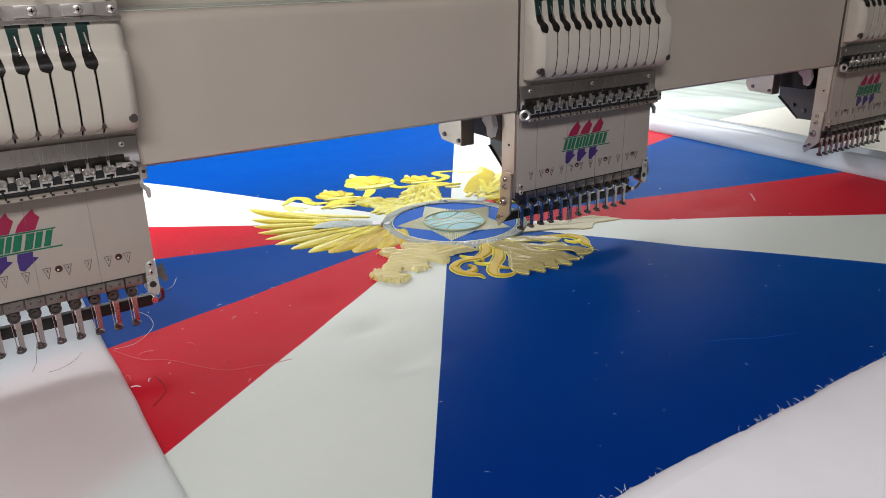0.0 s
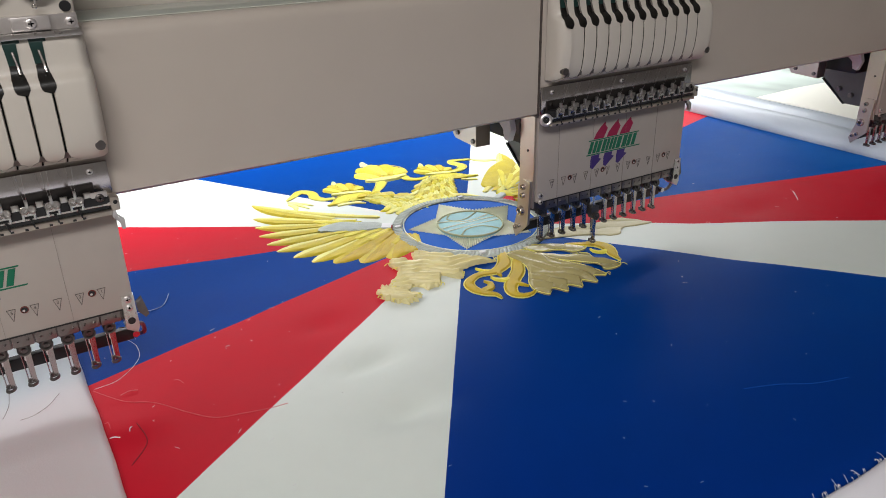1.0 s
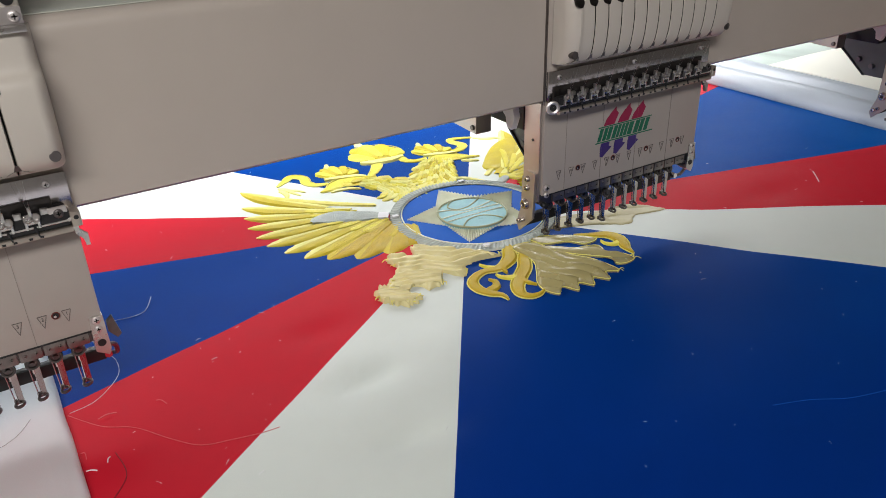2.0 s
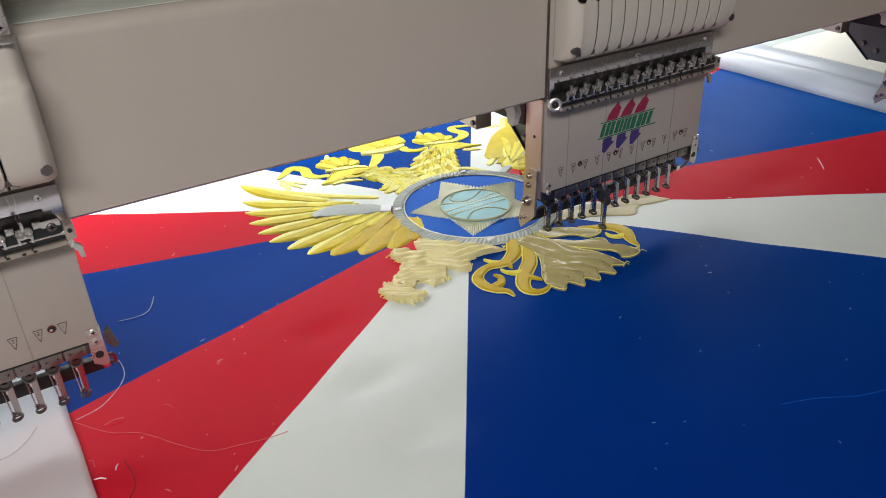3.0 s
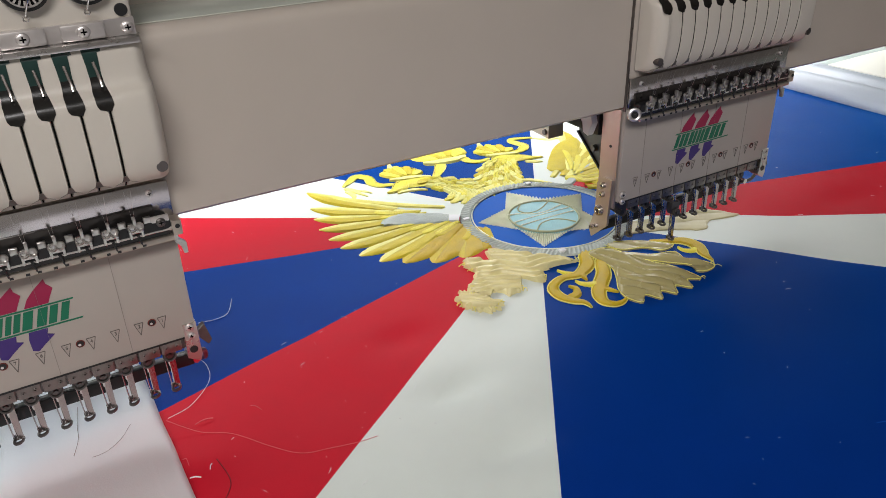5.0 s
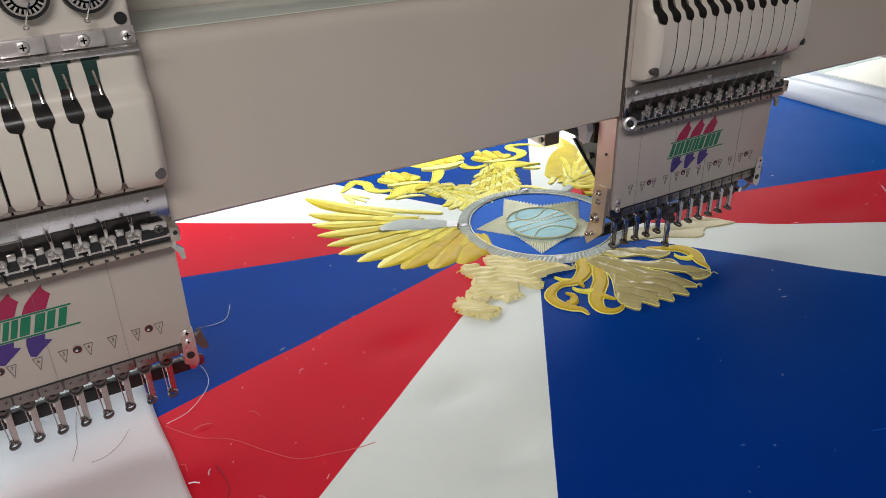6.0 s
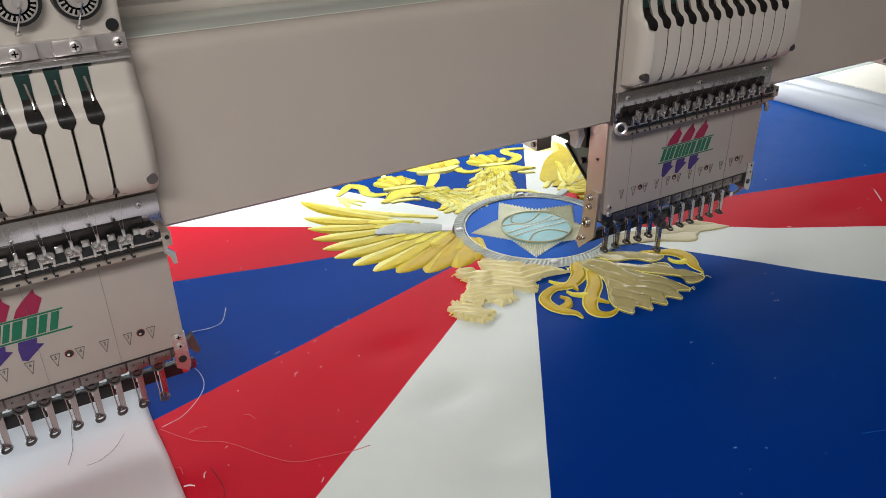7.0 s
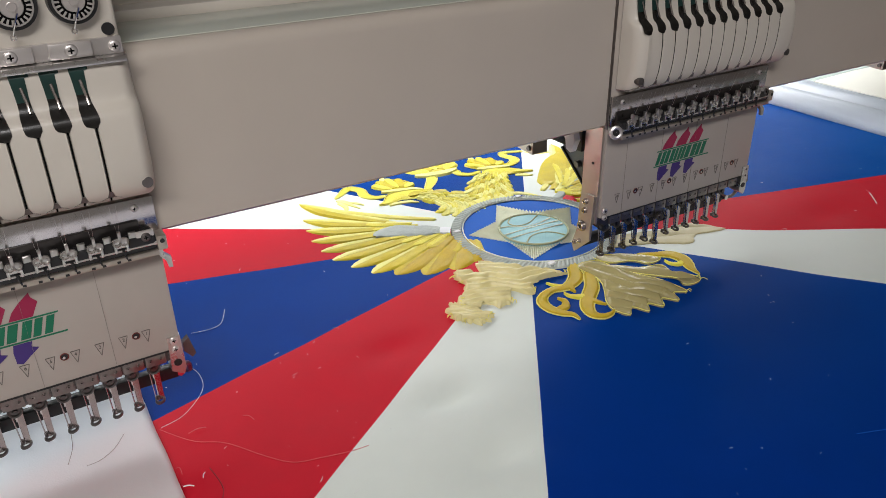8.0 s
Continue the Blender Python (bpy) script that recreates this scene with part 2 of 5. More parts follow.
def screw(bm, x, y, z, r, deep=0.0015):
    """A cross-head screw that looks towards -y; its cross takes the second material."""
    prof = [(r, 0.001), (r, -deep * 0.35), (r * 0.9, -deep * 0.75), (r * 0.65, -deep), (r * 0.3, -deep * 1.12)]
    loops = [[bm.verts.new((x + q * math.cos(2 * math.pi * i / 18), y + d, z + q * math.sin(2 * math.pi * i / 18))) for i in range(18)] for q, d in prof]
    for l0, l1 in zip(loops, loops[1:]):
        for i in range(18):
            bm.faces.new((l0[i], l0[(i + 1) % 18], l1[(i + 1) % 18], l1[i]))
    bm.faces.new(loops[-1])
    n = len(bm.faces)
    box(bm, x - r * 0.48, x + r * 0.48, y - deep * 1.16, y - deep * 0.9, z - r * 0.12, z + r * 0.12)
    box(bm, x - r * 0.12, x + r * 0.12, y - deep * 1.18, y - deep * 0.9, z - r * 0.48, z + r * 0.48)
    bm.faces.ensure_lookup_table()
    for f in bm.faces[n:]:
        f.material_index = 1
    return bm


# ---- the room and the machine's table ----
bm = box(bmesh.new(), -4, 5, -4, 5, -0.95, -0.85)
solid("floor", bm, FLOOR, "grey concrete workshop floor", "floor", kind="structure")
bm = box(bmesh.new(), -4, 5, -4, 5, 1.6, 1.7)
solid("ceiling", bm, WALL, "pale plastered workshop ceiling", "ceiling", kind="structure")
for wname, a in (("wall_north", (-4, 5, 5, 5.1)), ("wall_south", (-4, 5, -4.1, -4)), ("wall_east", (5, 5.1, -4, 5)), ("wall_west", (-4.1, -4, -4, 5))):
    solid(wname, box(bmesh.new(), *a, -0.85, 1.6), WALL, "pale plastered workshop wall", "wall", kind="structure")

table = thing("machine_table", "beige laminate embroidery machine table under the flag", "table")
part("tabletop", box(bmesh.new(), -1.2, 2.9, -0.62, 1.25, -0.045, -0.012, 0.004), TABLE, table)
for lx in (-1.1, 0.8, 2.8):
    for ly in (-0.5, 1.1):
        part("leg", box(bmesh.new(), lx - 0.04, lx + 0.04, ly - 0.04, ly + 0.04, -0.85, -0.045, 0.004), GREY, table)


# ---- the beam that carries the heads ----
beam = thing("machine_beam", "grey beige painted sheet metal beam over the flag", "machine beam")
HEAD_STEP = 0.7127
HEADS = (-HEAD_STEP, 0.0, HEAD_STEP, 2 * HEAD_STEP)
bm = bmesh.new()
profile = [(0.0, 0.2035), (0.004, 0.2005), (0.17, 0.2005), (0.17, 0.345), (0.012, 0.345), (0.007, 0.3440), (0.0033, 0.3415), (0.0010, 0.3378), (0.0, 0.3330)]
prism(bm, [(y, z) for y, z in profile], -1.3, 2.9, "x")
part("beam_body", bm, BEAM, beam)
part("top_sheet", box(bmesh.new(), -1.3, 2.9, 0.0125, 0.092, 0.3452, 0.3462, 0.0003), BEAM_TOP, beam, "glossy top sheet with a greenish reflection in its colour")
part("rail", box(bmesh.new(), -1.3, 2.9, 0.094, 0.126, 0.3455, 0.3545, 0.001), SHELL, beam, "pale painted metal rail")
part("rail", box(bmesh.new(), -1.3, 2.9, 0.135, 0.168, 0.3455, 0.362, 0.001), SHELL, beam)
part("rear_panel", box(bmesh.new(), -1.3, 2.9, 0.18, 0.20, 0.30, 0.62, 0.002), BLACK, beam, "dark rear panel behind the rails")
part("lamp_housing", box(bmesh.new(), -0.85, 2.05, 0.65, 0.79, 0.440, 0.470, 0.004), GREY, beam, "lamp bar behind the beam")
for ax in (-0.8, 0.6, 2.0):
    part("bracket", box(bmesh.new(), ax - 0.02, ax + 0.02, 0.19, 0.68, 0.468, 0.486, 0.002), GREY, beam)
for px in (-1.25, 2.85):
    part("post", box(bmesh.new(), px - 0.06, px + 0.06, 0.02, 0.16, -0.012, 0.21, 0.004), BEAM, beam)

# ---- one sewing head, x = 0 at the first dot of its face plate ----
PITCH = 0.018
NEEDLE_X = 0.0086
head = thing("embroidery_head", "beige twelve-needle embroidery head with steel presser feet", "embroidery head", "heads on the beam")

# face plate with its print
plate = part("face_plate", box(bmesh.new(), -0.2125, 0.0325, -0.0025, 0.022, 0.094, 0.201, 0.0012), PLATE, head, "grey beige face plate with coloured emblem print")
INK = -0.0029
for zz, x0, x1 in ((0.1575, -0.134, -0.050), (0.1395, -0.137, -0.047)):
    part("emblem_line", prism(bmesh.new(), [(x0, zz - 0.0006), (x1, zz - 0.0006), (x1 + 0.0006, zz + 0.0006), (x0 + 0.0006, zz + 0.0006)], INK, INK + 0.0006), GREEN_INK, plate)
x0 = -0.1345
for w in (0.0125, 0.0135, 0.0100, 0.0050, 0.0170, 0.0140):
    lean, zb, zt = 0.0045, 0.1412, 0.1560
    for b0, b1 in (((0.0, 0.40), (0.58, 0.98)) if w > 0.006 else ((0.0, 0.9),)):
        part("emblem_bar", prism(bmesh.new(), [(x0 + b0 * w, zb), (x0 + b1 * w, zb), (x0 + b1 * w + lean, zt), (x0 + b0 * w + lean, zt)], INK, INK + 0.0006), GREEN_INK, plate)
    x0 += w + 0.0012
for k in range(3):
    cx = -0.1165 + 0.0215 * k
    out = [(cx - 0.0095, 0.1587), (cx - 0.006, 0.1655), (cx, 0.1720), (cx + 0.0082, 0.1787), (cx + 0.0088, 0.1745), (cx + 0.0125, 0.1700), (cx + 0.0095, 0.1640), (cx + 0.0070, 0.1587)]
    part("emblem_flame", prism(bmesh.new(), [tuple(q) for q in out], INK, INK + 0.0006), RED_INK, plate, "dark red flame print")
    out = [(cx - 0.0115, 0.1383), (cx + 0.0015, 0.1383), (cx + 0.0005, 0.1335), (cx + 0.0050, 0.1318), (cx - 0.0030, 0.1255), (cx - 0.0085, 0.1208), (cx - 0.0125, 0.1225), (cx - 0.0128, 0.1320)]
    part("emblem_flame", prism(bmesh.new(), [tuple(q) for q in out], INK, INK + 0.0006), PURPLE_INK, plate, "dark purple flame print")


def numeral(text, x, z, size):
    data = bpy.data.curves.new("numeral", "FONT")
    data.body, data.size, data.align_x, data.align_y, data.extrude = text, size, "CENTER", "CENTER", 0.0002
    tmp = new("numeral_text", data)
    me = bpy.data.meshes.new_from_object(tmp.evaluated_get(bpy.context.evaluated_depsgraph_get()))
    bpy.data.objects.remove(tmp)
    me.materials.append(LINE_INK)
    me.transform(pose(x, INK + 0.0001, z, 90))
    ob = new("numeral", me)
    ob.parent = plate


for n in range(12):
    tx, w, zt, zb = NEEDLE_X - PITCH * n - 0.0005, 0.0034, 0.1195, 0.1085
    bm = bmesh.new()
    corners = [(tx - w, zt), (tx + w, zt), (tx, zb)]
    for i in range(3):
        a, b = Vector(corners[i]), Vector(corners[(i + 1) % 3])
        nrm = Vector((-(b - a).y, (b - a).x)).normalized() * 0.00022
        prism(bm, [tuple(a - nrm), tuple(b - nrm), tuple(b + nrm), tuple(a + nrm)], INK, INK + 0.0005)
    part("needle_mark", bm, LINE_INK, plate)
    numeral(str(n + 1), tx, zt - 0.0032, 0.0042 if n < 9 else 0.0036)
for k in range(4):
    dx = -3 * PITCH * k
    dot = part("inspection_hole", rod(bmesh.new(), (dx, -0.0032, 0.117), (dx, 0.002, 0.117), 0.0028, seg=18), BLACK, plate, "black hole with a dark red rim")
    bm = ring(bmesh.new(), pose(dx, -0.0030, 0.117, 90), 0.0029, 0.00045)
    part("rim", bm, RED_RIM, dot)
    # small pale disc added as the crescent reflection in the hole
    part("peg", rod(bmesh.new(), (dx - 0.0006, -0.0036, 0.1164), (dx - 0.0006, -0.0030, 0.1164), 0.0011, 0.0008, 10), PALE_STEEL, dot)
    part("seam", box(bmesh.new(), dx - 0.0193, dx - 0.0190, INK, INK + 0.0006, 0.095, 0.200), SEAM_INK, plate)

# corner bracket with its screws at the right of the plate
corner = part("corner_bracket", prism(bmesh.new(), [(0.0225, 0.1065), (0.033, 0.1065), (0.0335, 0.074), (0.031, 0.068), (0.0215, 0.074)], -0.0042, 0.012), STEEL, head, "bright steel corner bracket")
for sx in (0.0275, -0.2075):
    for sz in (0.1032, 0.0945):
        part("screw", screw(bmesh.new(), sx, -0.0038, sz, 0.0037 if sz > 0.1 else 0.0032), PALE_STEEL, head)
part("hole", rod(bmesh.new(), (0.0274, -0.0046, 0.0812), (0.0274, 0.002, 0.0812), 0.0034, seg=20), BLACK, corner)
part("hole", rod(bmesh.new(), (-0.2075, -0.0046, 0.0812), (-0.2075, 0.002, 0.0812), 0.0034, seg=20), BLACK, head)
part("thread_trimmer", prism(bmesh.new(), [(0.035, 0.094), (0.0405, 0.0985), (0.0445, 0.081), (0.041, 0.078), (0.035, 0.086)], 0.002, 0.008), DARK_STEEL, head)

# dark rail below the plate and the bar behind the feet
rail = part("needle_rail", box(bmesh.new(), -0.2125, 0.0225, 0.0015, 0.026, 0.0815, 0.0938, 0.0008), DARK_STEEL, head, "oiled dark steel needle rail")
bm = box(bmesh.new(), -0.0083, 0.0083, -0.0012, 0.003, 0.0822, 0.0928, 0.0008)
screw(bm, -0.0042, -0.0012, 0.0878, 0.0015, 0.0006)
screw(bm, 0.0042, -0.0012, 0.0878, 0.0015, 0.0006)
SEGMENT = mesh_of("rail_segment", bm, RAIL_STEEL)
for n in range(12):
    seg = part("rail_segment", SEGMENT, DARK_STEEL, rail)
    seg.location.x = NEEDLE_X - PITCH * n + 0.002
part("plate_edge", box(bmesh.new(), -0.2125, 0.0325, -0.0032, 0.001, 0.0932, 0.0943), BLACK, rail)
bar = part("rear_bar", box(bmesh.new(), -0.2125, 0.030, 0.026, 0.034, 0.046, 0.058, 0.001), BLACK, head, "black bar behind the feet")
part("end_hook", tube(bmesh.new(), [(0.029, 0.03, 0.049), (0.036, 0.027, 0.050), (0.039, 0.018, 0.056), (0.0375, 0.010, 0.068), (0.033, 0.004, 0.073)], 0.0021, 8), DARK_STEEL, bar)
part("thread_loop", tube(bmesh.new(), [(0.018, 0.030, 0.060), (0.0235, 0.029, 0.059), (0.0255, 0.028, 0.053), (0.0225, 0.027, 0.047), (0.0185, 0.027, 0.049)], 0.0003, 6), LINT_WHITE, bar)
part("nut", rod(bmesh.new(), (0.0315, 0.020, 0.0535), (0.0315, 0.033, 0.0535), 0.0035, seg=6), CHROME, bar)

# feet and needle bars, shared meshes
bm = bmesh.new()
prism(bm, [(-0.0070, 0.0520), (0.0076, 0.0520), (0.0068, 0.0440), (0.0050, 0.0375), (0.0020, 0.0345), (-0.0020, 0.0345), (-0.0046, 0.0385), (-0.0064, 0.0450)], -0.0036, 0.006)
bmesh.ops.bevel(bm, geom=bm.edges[:], offset=0.0006, segments=2, affect="EDGES")
rod(bm, (0.0005, -0.0035, 0.0395), (0.0005, -0.0065, 0.0395), 0.0050, 0.0044, 14)
ring(bm, pose(0.0005, -0.0060, 0.0392, 75), 0.0046, 0.0012, 18, 6)
rod(bm, (0.0005, -0.006, 0.0395), (0.0005, -0.0085, 0.0395), 0.0022, 0.0020, 10)
CLAMP = mesh_of("clamp", bm, DARK_STEEL)
bm = bmesh.new()
prism(bm, [(-0.0004, 0.042), (0.0050, 0.042), (0.0042, 0.012), (0.0046, 0.004), (0.0010, 0.003), (0.0008, 0.012)], -0.0016, 0.0016)
rod(bm, (-0.0036, 0.0, 0.040), (-0.0022, 0.0, 0.004), 0.0006, 0.0005, 8)
bmesh.ops.bevel(bm, geom=[e for e in bm.edges if e.calc_length() > 0.02], offset=0.0004, segments=2, affect="EDGES")
SHANK = mesh_of("shank", bm, FOOT_STEEL)
bm = bmesh.new()
ring(bm, pose(0.0006, -0.002, 0.0022, 0, 0, 60), 0.0043, 0.0015, 18, 8, 0.75)
box(bm, -0.0032, 0.0032, 0.0, 0.003, 0.001, 0.0055, 0.0008)
FOOT_RING = mesh_of("foot_ring", bm, DARK_STEEL)
bm = bmesh.new()
rod(bm, (0, 0.004, 0.006), (0, 0.004, 0.026), 0.0005, 0.0005, 8)
rod(bm, (0, 0.004, 0.002), (0, 0.004, 0.006), 0.0001, 0.0005, 8)
rod(bm, (0, 0.004, 0.026), (0, 0.004, 0.075), 0.0017, 0.0017, 10)
NEEDLE = mesh_of("needle_bar", bm, CHROME)
FOOT_Z, FOOT_Y = 0.0325, 0.0185
for n in range(12):
    foot = part("presser_foot", SHANK, CHROME, head)
    foot.location = (NEEDLE_X - PITCH * n, FOOT_Y, FOOT_Z)
    for piece, me in (("clamp", CLAMP), ("foot_ring", FOOT_RING)):
        part(piece, me, None, foot)
    bar_n = part("needle_bar", NEEDLE, CHROME, head)
    bar_n.location = (NEEDLE_X - PITCH * n, FOOT_Y - 0.004, FOOT_Z)

# bright strip under the cover, thread guides on their rod
strip = part("guide_strip", box(bmesh.new(), -0.2125, 0.0335, -0.006, -0.0028, 0.203, 0.2345, 0.0006), STRIP_STEEL, head, "polished steel strip with screws")
# dark plate paints the reflection in the strip's lower half
part("recess", box(bmesh.new(), -0.206, 0.0195, -0.0078, -0.0058, 0.2035, 0.2180, 0.0004), STRIP_REFLECTION, strip, "dark reflection on the polished strip, put into colour")
for sx in (0.019, -0.090, -0.198):
    part("screw", screw(bmesh.new(), sx, -0.0064, 0.2275, 0.0027), PALE_STEEL, strip)
guide = part("guide_rod", rod(bmesh.new(), (-0.214, -0.0150, 0.2000), (0.036, -0.0150, 0.2000), 0.0022, seg=14), STEEL, head, "chrome thread guide rod")
part("rod_plate", box(bmesh.new(), -0.206, 0.029, -0.0185, -0.004, 0.1905, 0.1950, 0.0012), SIDE_STEEL, guide, "pale steel rail with small slots")
for n in range(12):
    for off in (-0.004, 0.0035):
        part("rail_slot", box(bmesh.new(), 0.003 - PITCH * n + off - 0.0013, 0.003 - PITCH * n + off + 0.0013, -0.0190, -0.0170, 0.1915, 0.1932), BLACK, guide)
part("guide_bed", box(bmesh.new(), -0.206, 0.029, -0.0170, -0.0060, 0.1950, 0.2085, 0.0030), BLACK, guide, "black thread guide bed")
plug = pose(-0.2135, -0.016, 0.1995, 80, 0, -25)
part("ring_hole", rod(bmesh.new(), plug @ Vector((0, 0, -0.0012)), plug @ Vector((0, 0, 0.0012)), 0.0036, seg=18), BLACK, guide)
part("end_plate", box(bmesh.new(), 0.0145, 0.0280, -0.0165, -0.0138, 0.2010, 0.2120, 0.0012), PALE_STEEL, guide)
part("screw", screw(bmesh.new(), 0.0215, -0.0165, 0.2068, 0.0036), DARK_STEEL, guide)
part("ring", ring(bmesh.new(), pose(-0.2135, -0.016, 0.1995, 80, 0, -25), 0.0054, 0.0021, 24, 8), PALE_STEEL, guide)
part("end_block", box(bmesh.new(), 0.0285, 0.0360, -0.018, -0.004, 0.1935, 0.2060, 0.0015), SIDE_STEEL, guide)
part("end_hole", rod(bmesh.new(), (0.0325, -0.0175, 0.2015), (0.0325, -0.0186, 0.2015), 0.0018, seg=14), BLACK, guide)
part("lever", prism(bmesh.new(), [(0.0290, 0.199), (0.0325, 0.199), (0.0335, 0.186), (0.0385, 0.181), (0.0385, 0.172), (0.0355, 0.172), (0.0345, 0.178), (0.0300, 0.184)], -0.007, -0.003), STEEL, guide)
bm = bmesh.new()
for sgn in (-1, 1):
    box(bm, sgn * 0.0042 - 0.0011, sgn * 0.0042 + 0.0011, -0.0125, -0.0095, -0.0078, 0.0030, 0.0008)
    ring(bm, pose(sgn * 0.0026, -0.0122, 0.0012, 78), 0.0026, 0.0010, 12, 6)
box(bm, -0.0054, 0.0054, -0.0124, -0.0098, -0.0042, 0.0040, 0.0016)
box(bm, -0.0012, 0.0012, -0.0135, -0.0100, 0.0030, 0.0095, 0.0006)
box(bm, 0.0068, 0.0124, -0.0085, -0.0050, -0.0010, 0.0050, 0.0005)
CLIP = mesh_of("guide_clip", bm, STEEL)
bm = rod(bmesh.new(), (0.0008, -0.0118, -0.006), (0.0022, -0.0118, -0.0140), 0.0011, 0.0006, 6)
SPRING = mesh_of("thread_spring", bm, BLACK)
bm = bmesh.new()
rod(bm, (0.0012, -0.0300, 0.2420), (0.0002, -0.0195, 0.2105), 0.0001, seg=5)
rod(bm, (-0.0034, -0.0290, 0.2420), (-0.0006, -0.0195, 0.2105), 0.0001, seg=5)
YARN = mesh_of("upper_thread", bm, STEEL)
for n in range(12):
    clip = part("guide_clip", CLIP, CHROME, head)
    clip.location = (0.0030 + NEEDLE_X - 0.0086 - PITCH * (n - 0.5) - 0.009, -0.0072, 0.2075)
    part("thread_spring", SPRING, BLACK, clip)
    yarn = part("upper_thread", YARN, LINT_WHITE, head)
    yarn.location.x = clip.location.x

# tension cover: twelve ribbed fingers with slots between them
COVER_PROFILE = [(-0.006, 0.2415), (-0.0190, 0.2422), (-0.0255, 0.2465), (-0.0300, 0.2560), (-0.0322, 0.2700), (-0.0325, 0.2860), (-0.0312, 0.3000), (-0.0285, 0.309), (-0.0222, 0.314), (-0.0193, 0.322), (-0.0175, 0.336), (-0.0155, 0.3405), (-0.0125, 0.3430), (-0.004, 0.3430)]


def cover_piece(x0, x1, side=0):
    """One finger of the cover; side +-1 rounds that flank."""
    bm = bmesh.new()
    cols = [(x0, 0.0), (x0 + 0.0006, 1.0), (x1 - 0.0006, 1.0), (x1, 0.0)]
    if side > 0:
        cols = [(x0, 0.0), (x0 + 0.0006, 1.0)] + [(x1 - 0.010 + 0.010 * math.sin(a), math.cos(a)) for a in np.linspace(0, 1.45, 7)]
    if side < 0:
        cols = [(x0 + 0.014 - 0.014 * math.sin(a), math.cos(a)) for a in np.linspace(1.45, 0, 7)] + [(x1 - 0.0006, 1.0), (x1, 0.0)]
    rows = []
    for cx, k in cols:
        sink = 0.0012 * (1 - k) if side == 0 or (cx in (x0, x1)) else 0.016 * (1 - k)
        rows.append([bm.verts.new((cx, min(y + sink, -0.003), z)) for y, z in spline(COVER_PROFILE, 3)])
    for a, b in zip(rows, rows[1:]):
        for i in range(len(a) - 1):
            bm.faces.new((a[i], a[i + 1], b[i + 1], b[i]))
    for row in (rows[0], rows[-1]):
        back = [bm.verts.new((v.co.x, -0.003, v.co.z)) for v in row]
        for i in range(len(row) - 1):
            if (row[i].co - back[i].co).length > 1e-6 or (row[i + 1].co - back[i + 1].co).length > 1e-6:
                bm.faces.new((row[i], row[i + 1], back[i + 1], back[i]))
    bmesh.ops.remove_doubles(bm, verts=bm.verts[:], dist=1e-6)
    return bm


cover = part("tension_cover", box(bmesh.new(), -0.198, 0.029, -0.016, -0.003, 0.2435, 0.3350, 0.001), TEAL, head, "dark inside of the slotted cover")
SLOT_X = 0.0035
part("cover_flank", cover_piece(SLOT_X + 0.0007, 0.0365, 1), SHELL, cover, "cream plastic cover flank")
FINGER = mesh_of("cover_finger", cover_piece(-PITCH + 0.0007, -0.0007), SHELL)
for n in range(11):
    f = part("cover_finger", FINGER, SHELL, cover)
    f.location.x = SLOT_X - PITCH * n
part("cover_flank", cover_piece(-0.2065, SLOT_X - 11 * PITCH - 0.0007, -1), SHELL, cover, "cream plastic cover flank")
for sx in (0.0290, -0.1990):
    part("bolt", rod(bmesh.new(), (sx, -0.0302, 0.2545), (sx, -0.018, 0.2545), 0.0040, seg=20), DARK_STEEL, cover, "dark countersunk bolt")
# lever windows in the upper half of each slot, and the take-up levers in them


def lay_on_cover(bm, lift):
    """Bends a flat piece onto the cover's front profile."""
    prof = spline(COVER_PROFILE, 6)
    zs, ys = [q[1] for q in prof], [q[0] for q in prof]
    for v in bm.verts:
        deep = v.co.y + 0.0386
        v.co.y = float(np.interp(v.co.z, zs, ys)) - lift + deep
    return bm


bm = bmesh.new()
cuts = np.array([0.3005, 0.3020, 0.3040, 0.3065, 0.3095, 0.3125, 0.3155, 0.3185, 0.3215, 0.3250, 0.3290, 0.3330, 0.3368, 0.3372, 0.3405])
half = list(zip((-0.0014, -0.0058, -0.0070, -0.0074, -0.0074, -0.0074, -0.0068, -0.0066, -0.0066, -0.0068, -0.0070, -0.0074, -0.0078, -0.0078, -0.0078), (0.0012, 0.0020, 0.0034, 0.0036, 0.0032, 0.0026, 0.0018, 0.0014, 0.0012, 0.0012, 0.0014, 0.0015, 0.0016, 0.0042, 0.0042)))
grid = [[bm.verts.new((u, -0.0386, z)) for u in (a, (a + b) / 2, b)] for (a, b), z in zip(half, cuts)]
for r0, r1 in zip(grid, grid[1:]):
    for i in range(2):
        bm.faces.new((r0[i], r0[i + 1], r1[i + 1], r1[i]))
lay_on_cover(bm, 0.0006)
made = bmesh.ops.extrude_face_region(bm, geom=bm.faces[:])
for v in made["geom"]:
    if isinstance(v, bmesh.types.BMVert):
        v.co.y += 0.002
# the lower half is blackened to paint the shade inside the window
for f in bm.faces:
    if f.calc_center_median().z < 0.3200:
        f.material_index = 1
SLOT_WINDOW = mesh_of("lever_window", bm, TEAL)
SLOT_WINDOW.materials[1] = WINDOW_SHADE
bm = tube(bmesh.new(), [(-0.0016, -0.0185, 0.331), (-0.0008, -0.0205, 0.325), (0.0000, -0.0225, 0.319), (0.0002, -0.0245, 0.3150)], 0.0010, 8)
LEVER = mesh_of("take_up_lever", bm, FOOT_STEEL)
# black strip in each gap paints the slit's shade
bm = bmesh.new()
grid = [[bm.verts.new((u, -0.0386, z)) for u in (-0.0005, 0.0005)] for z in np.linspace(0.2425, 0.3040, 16)]
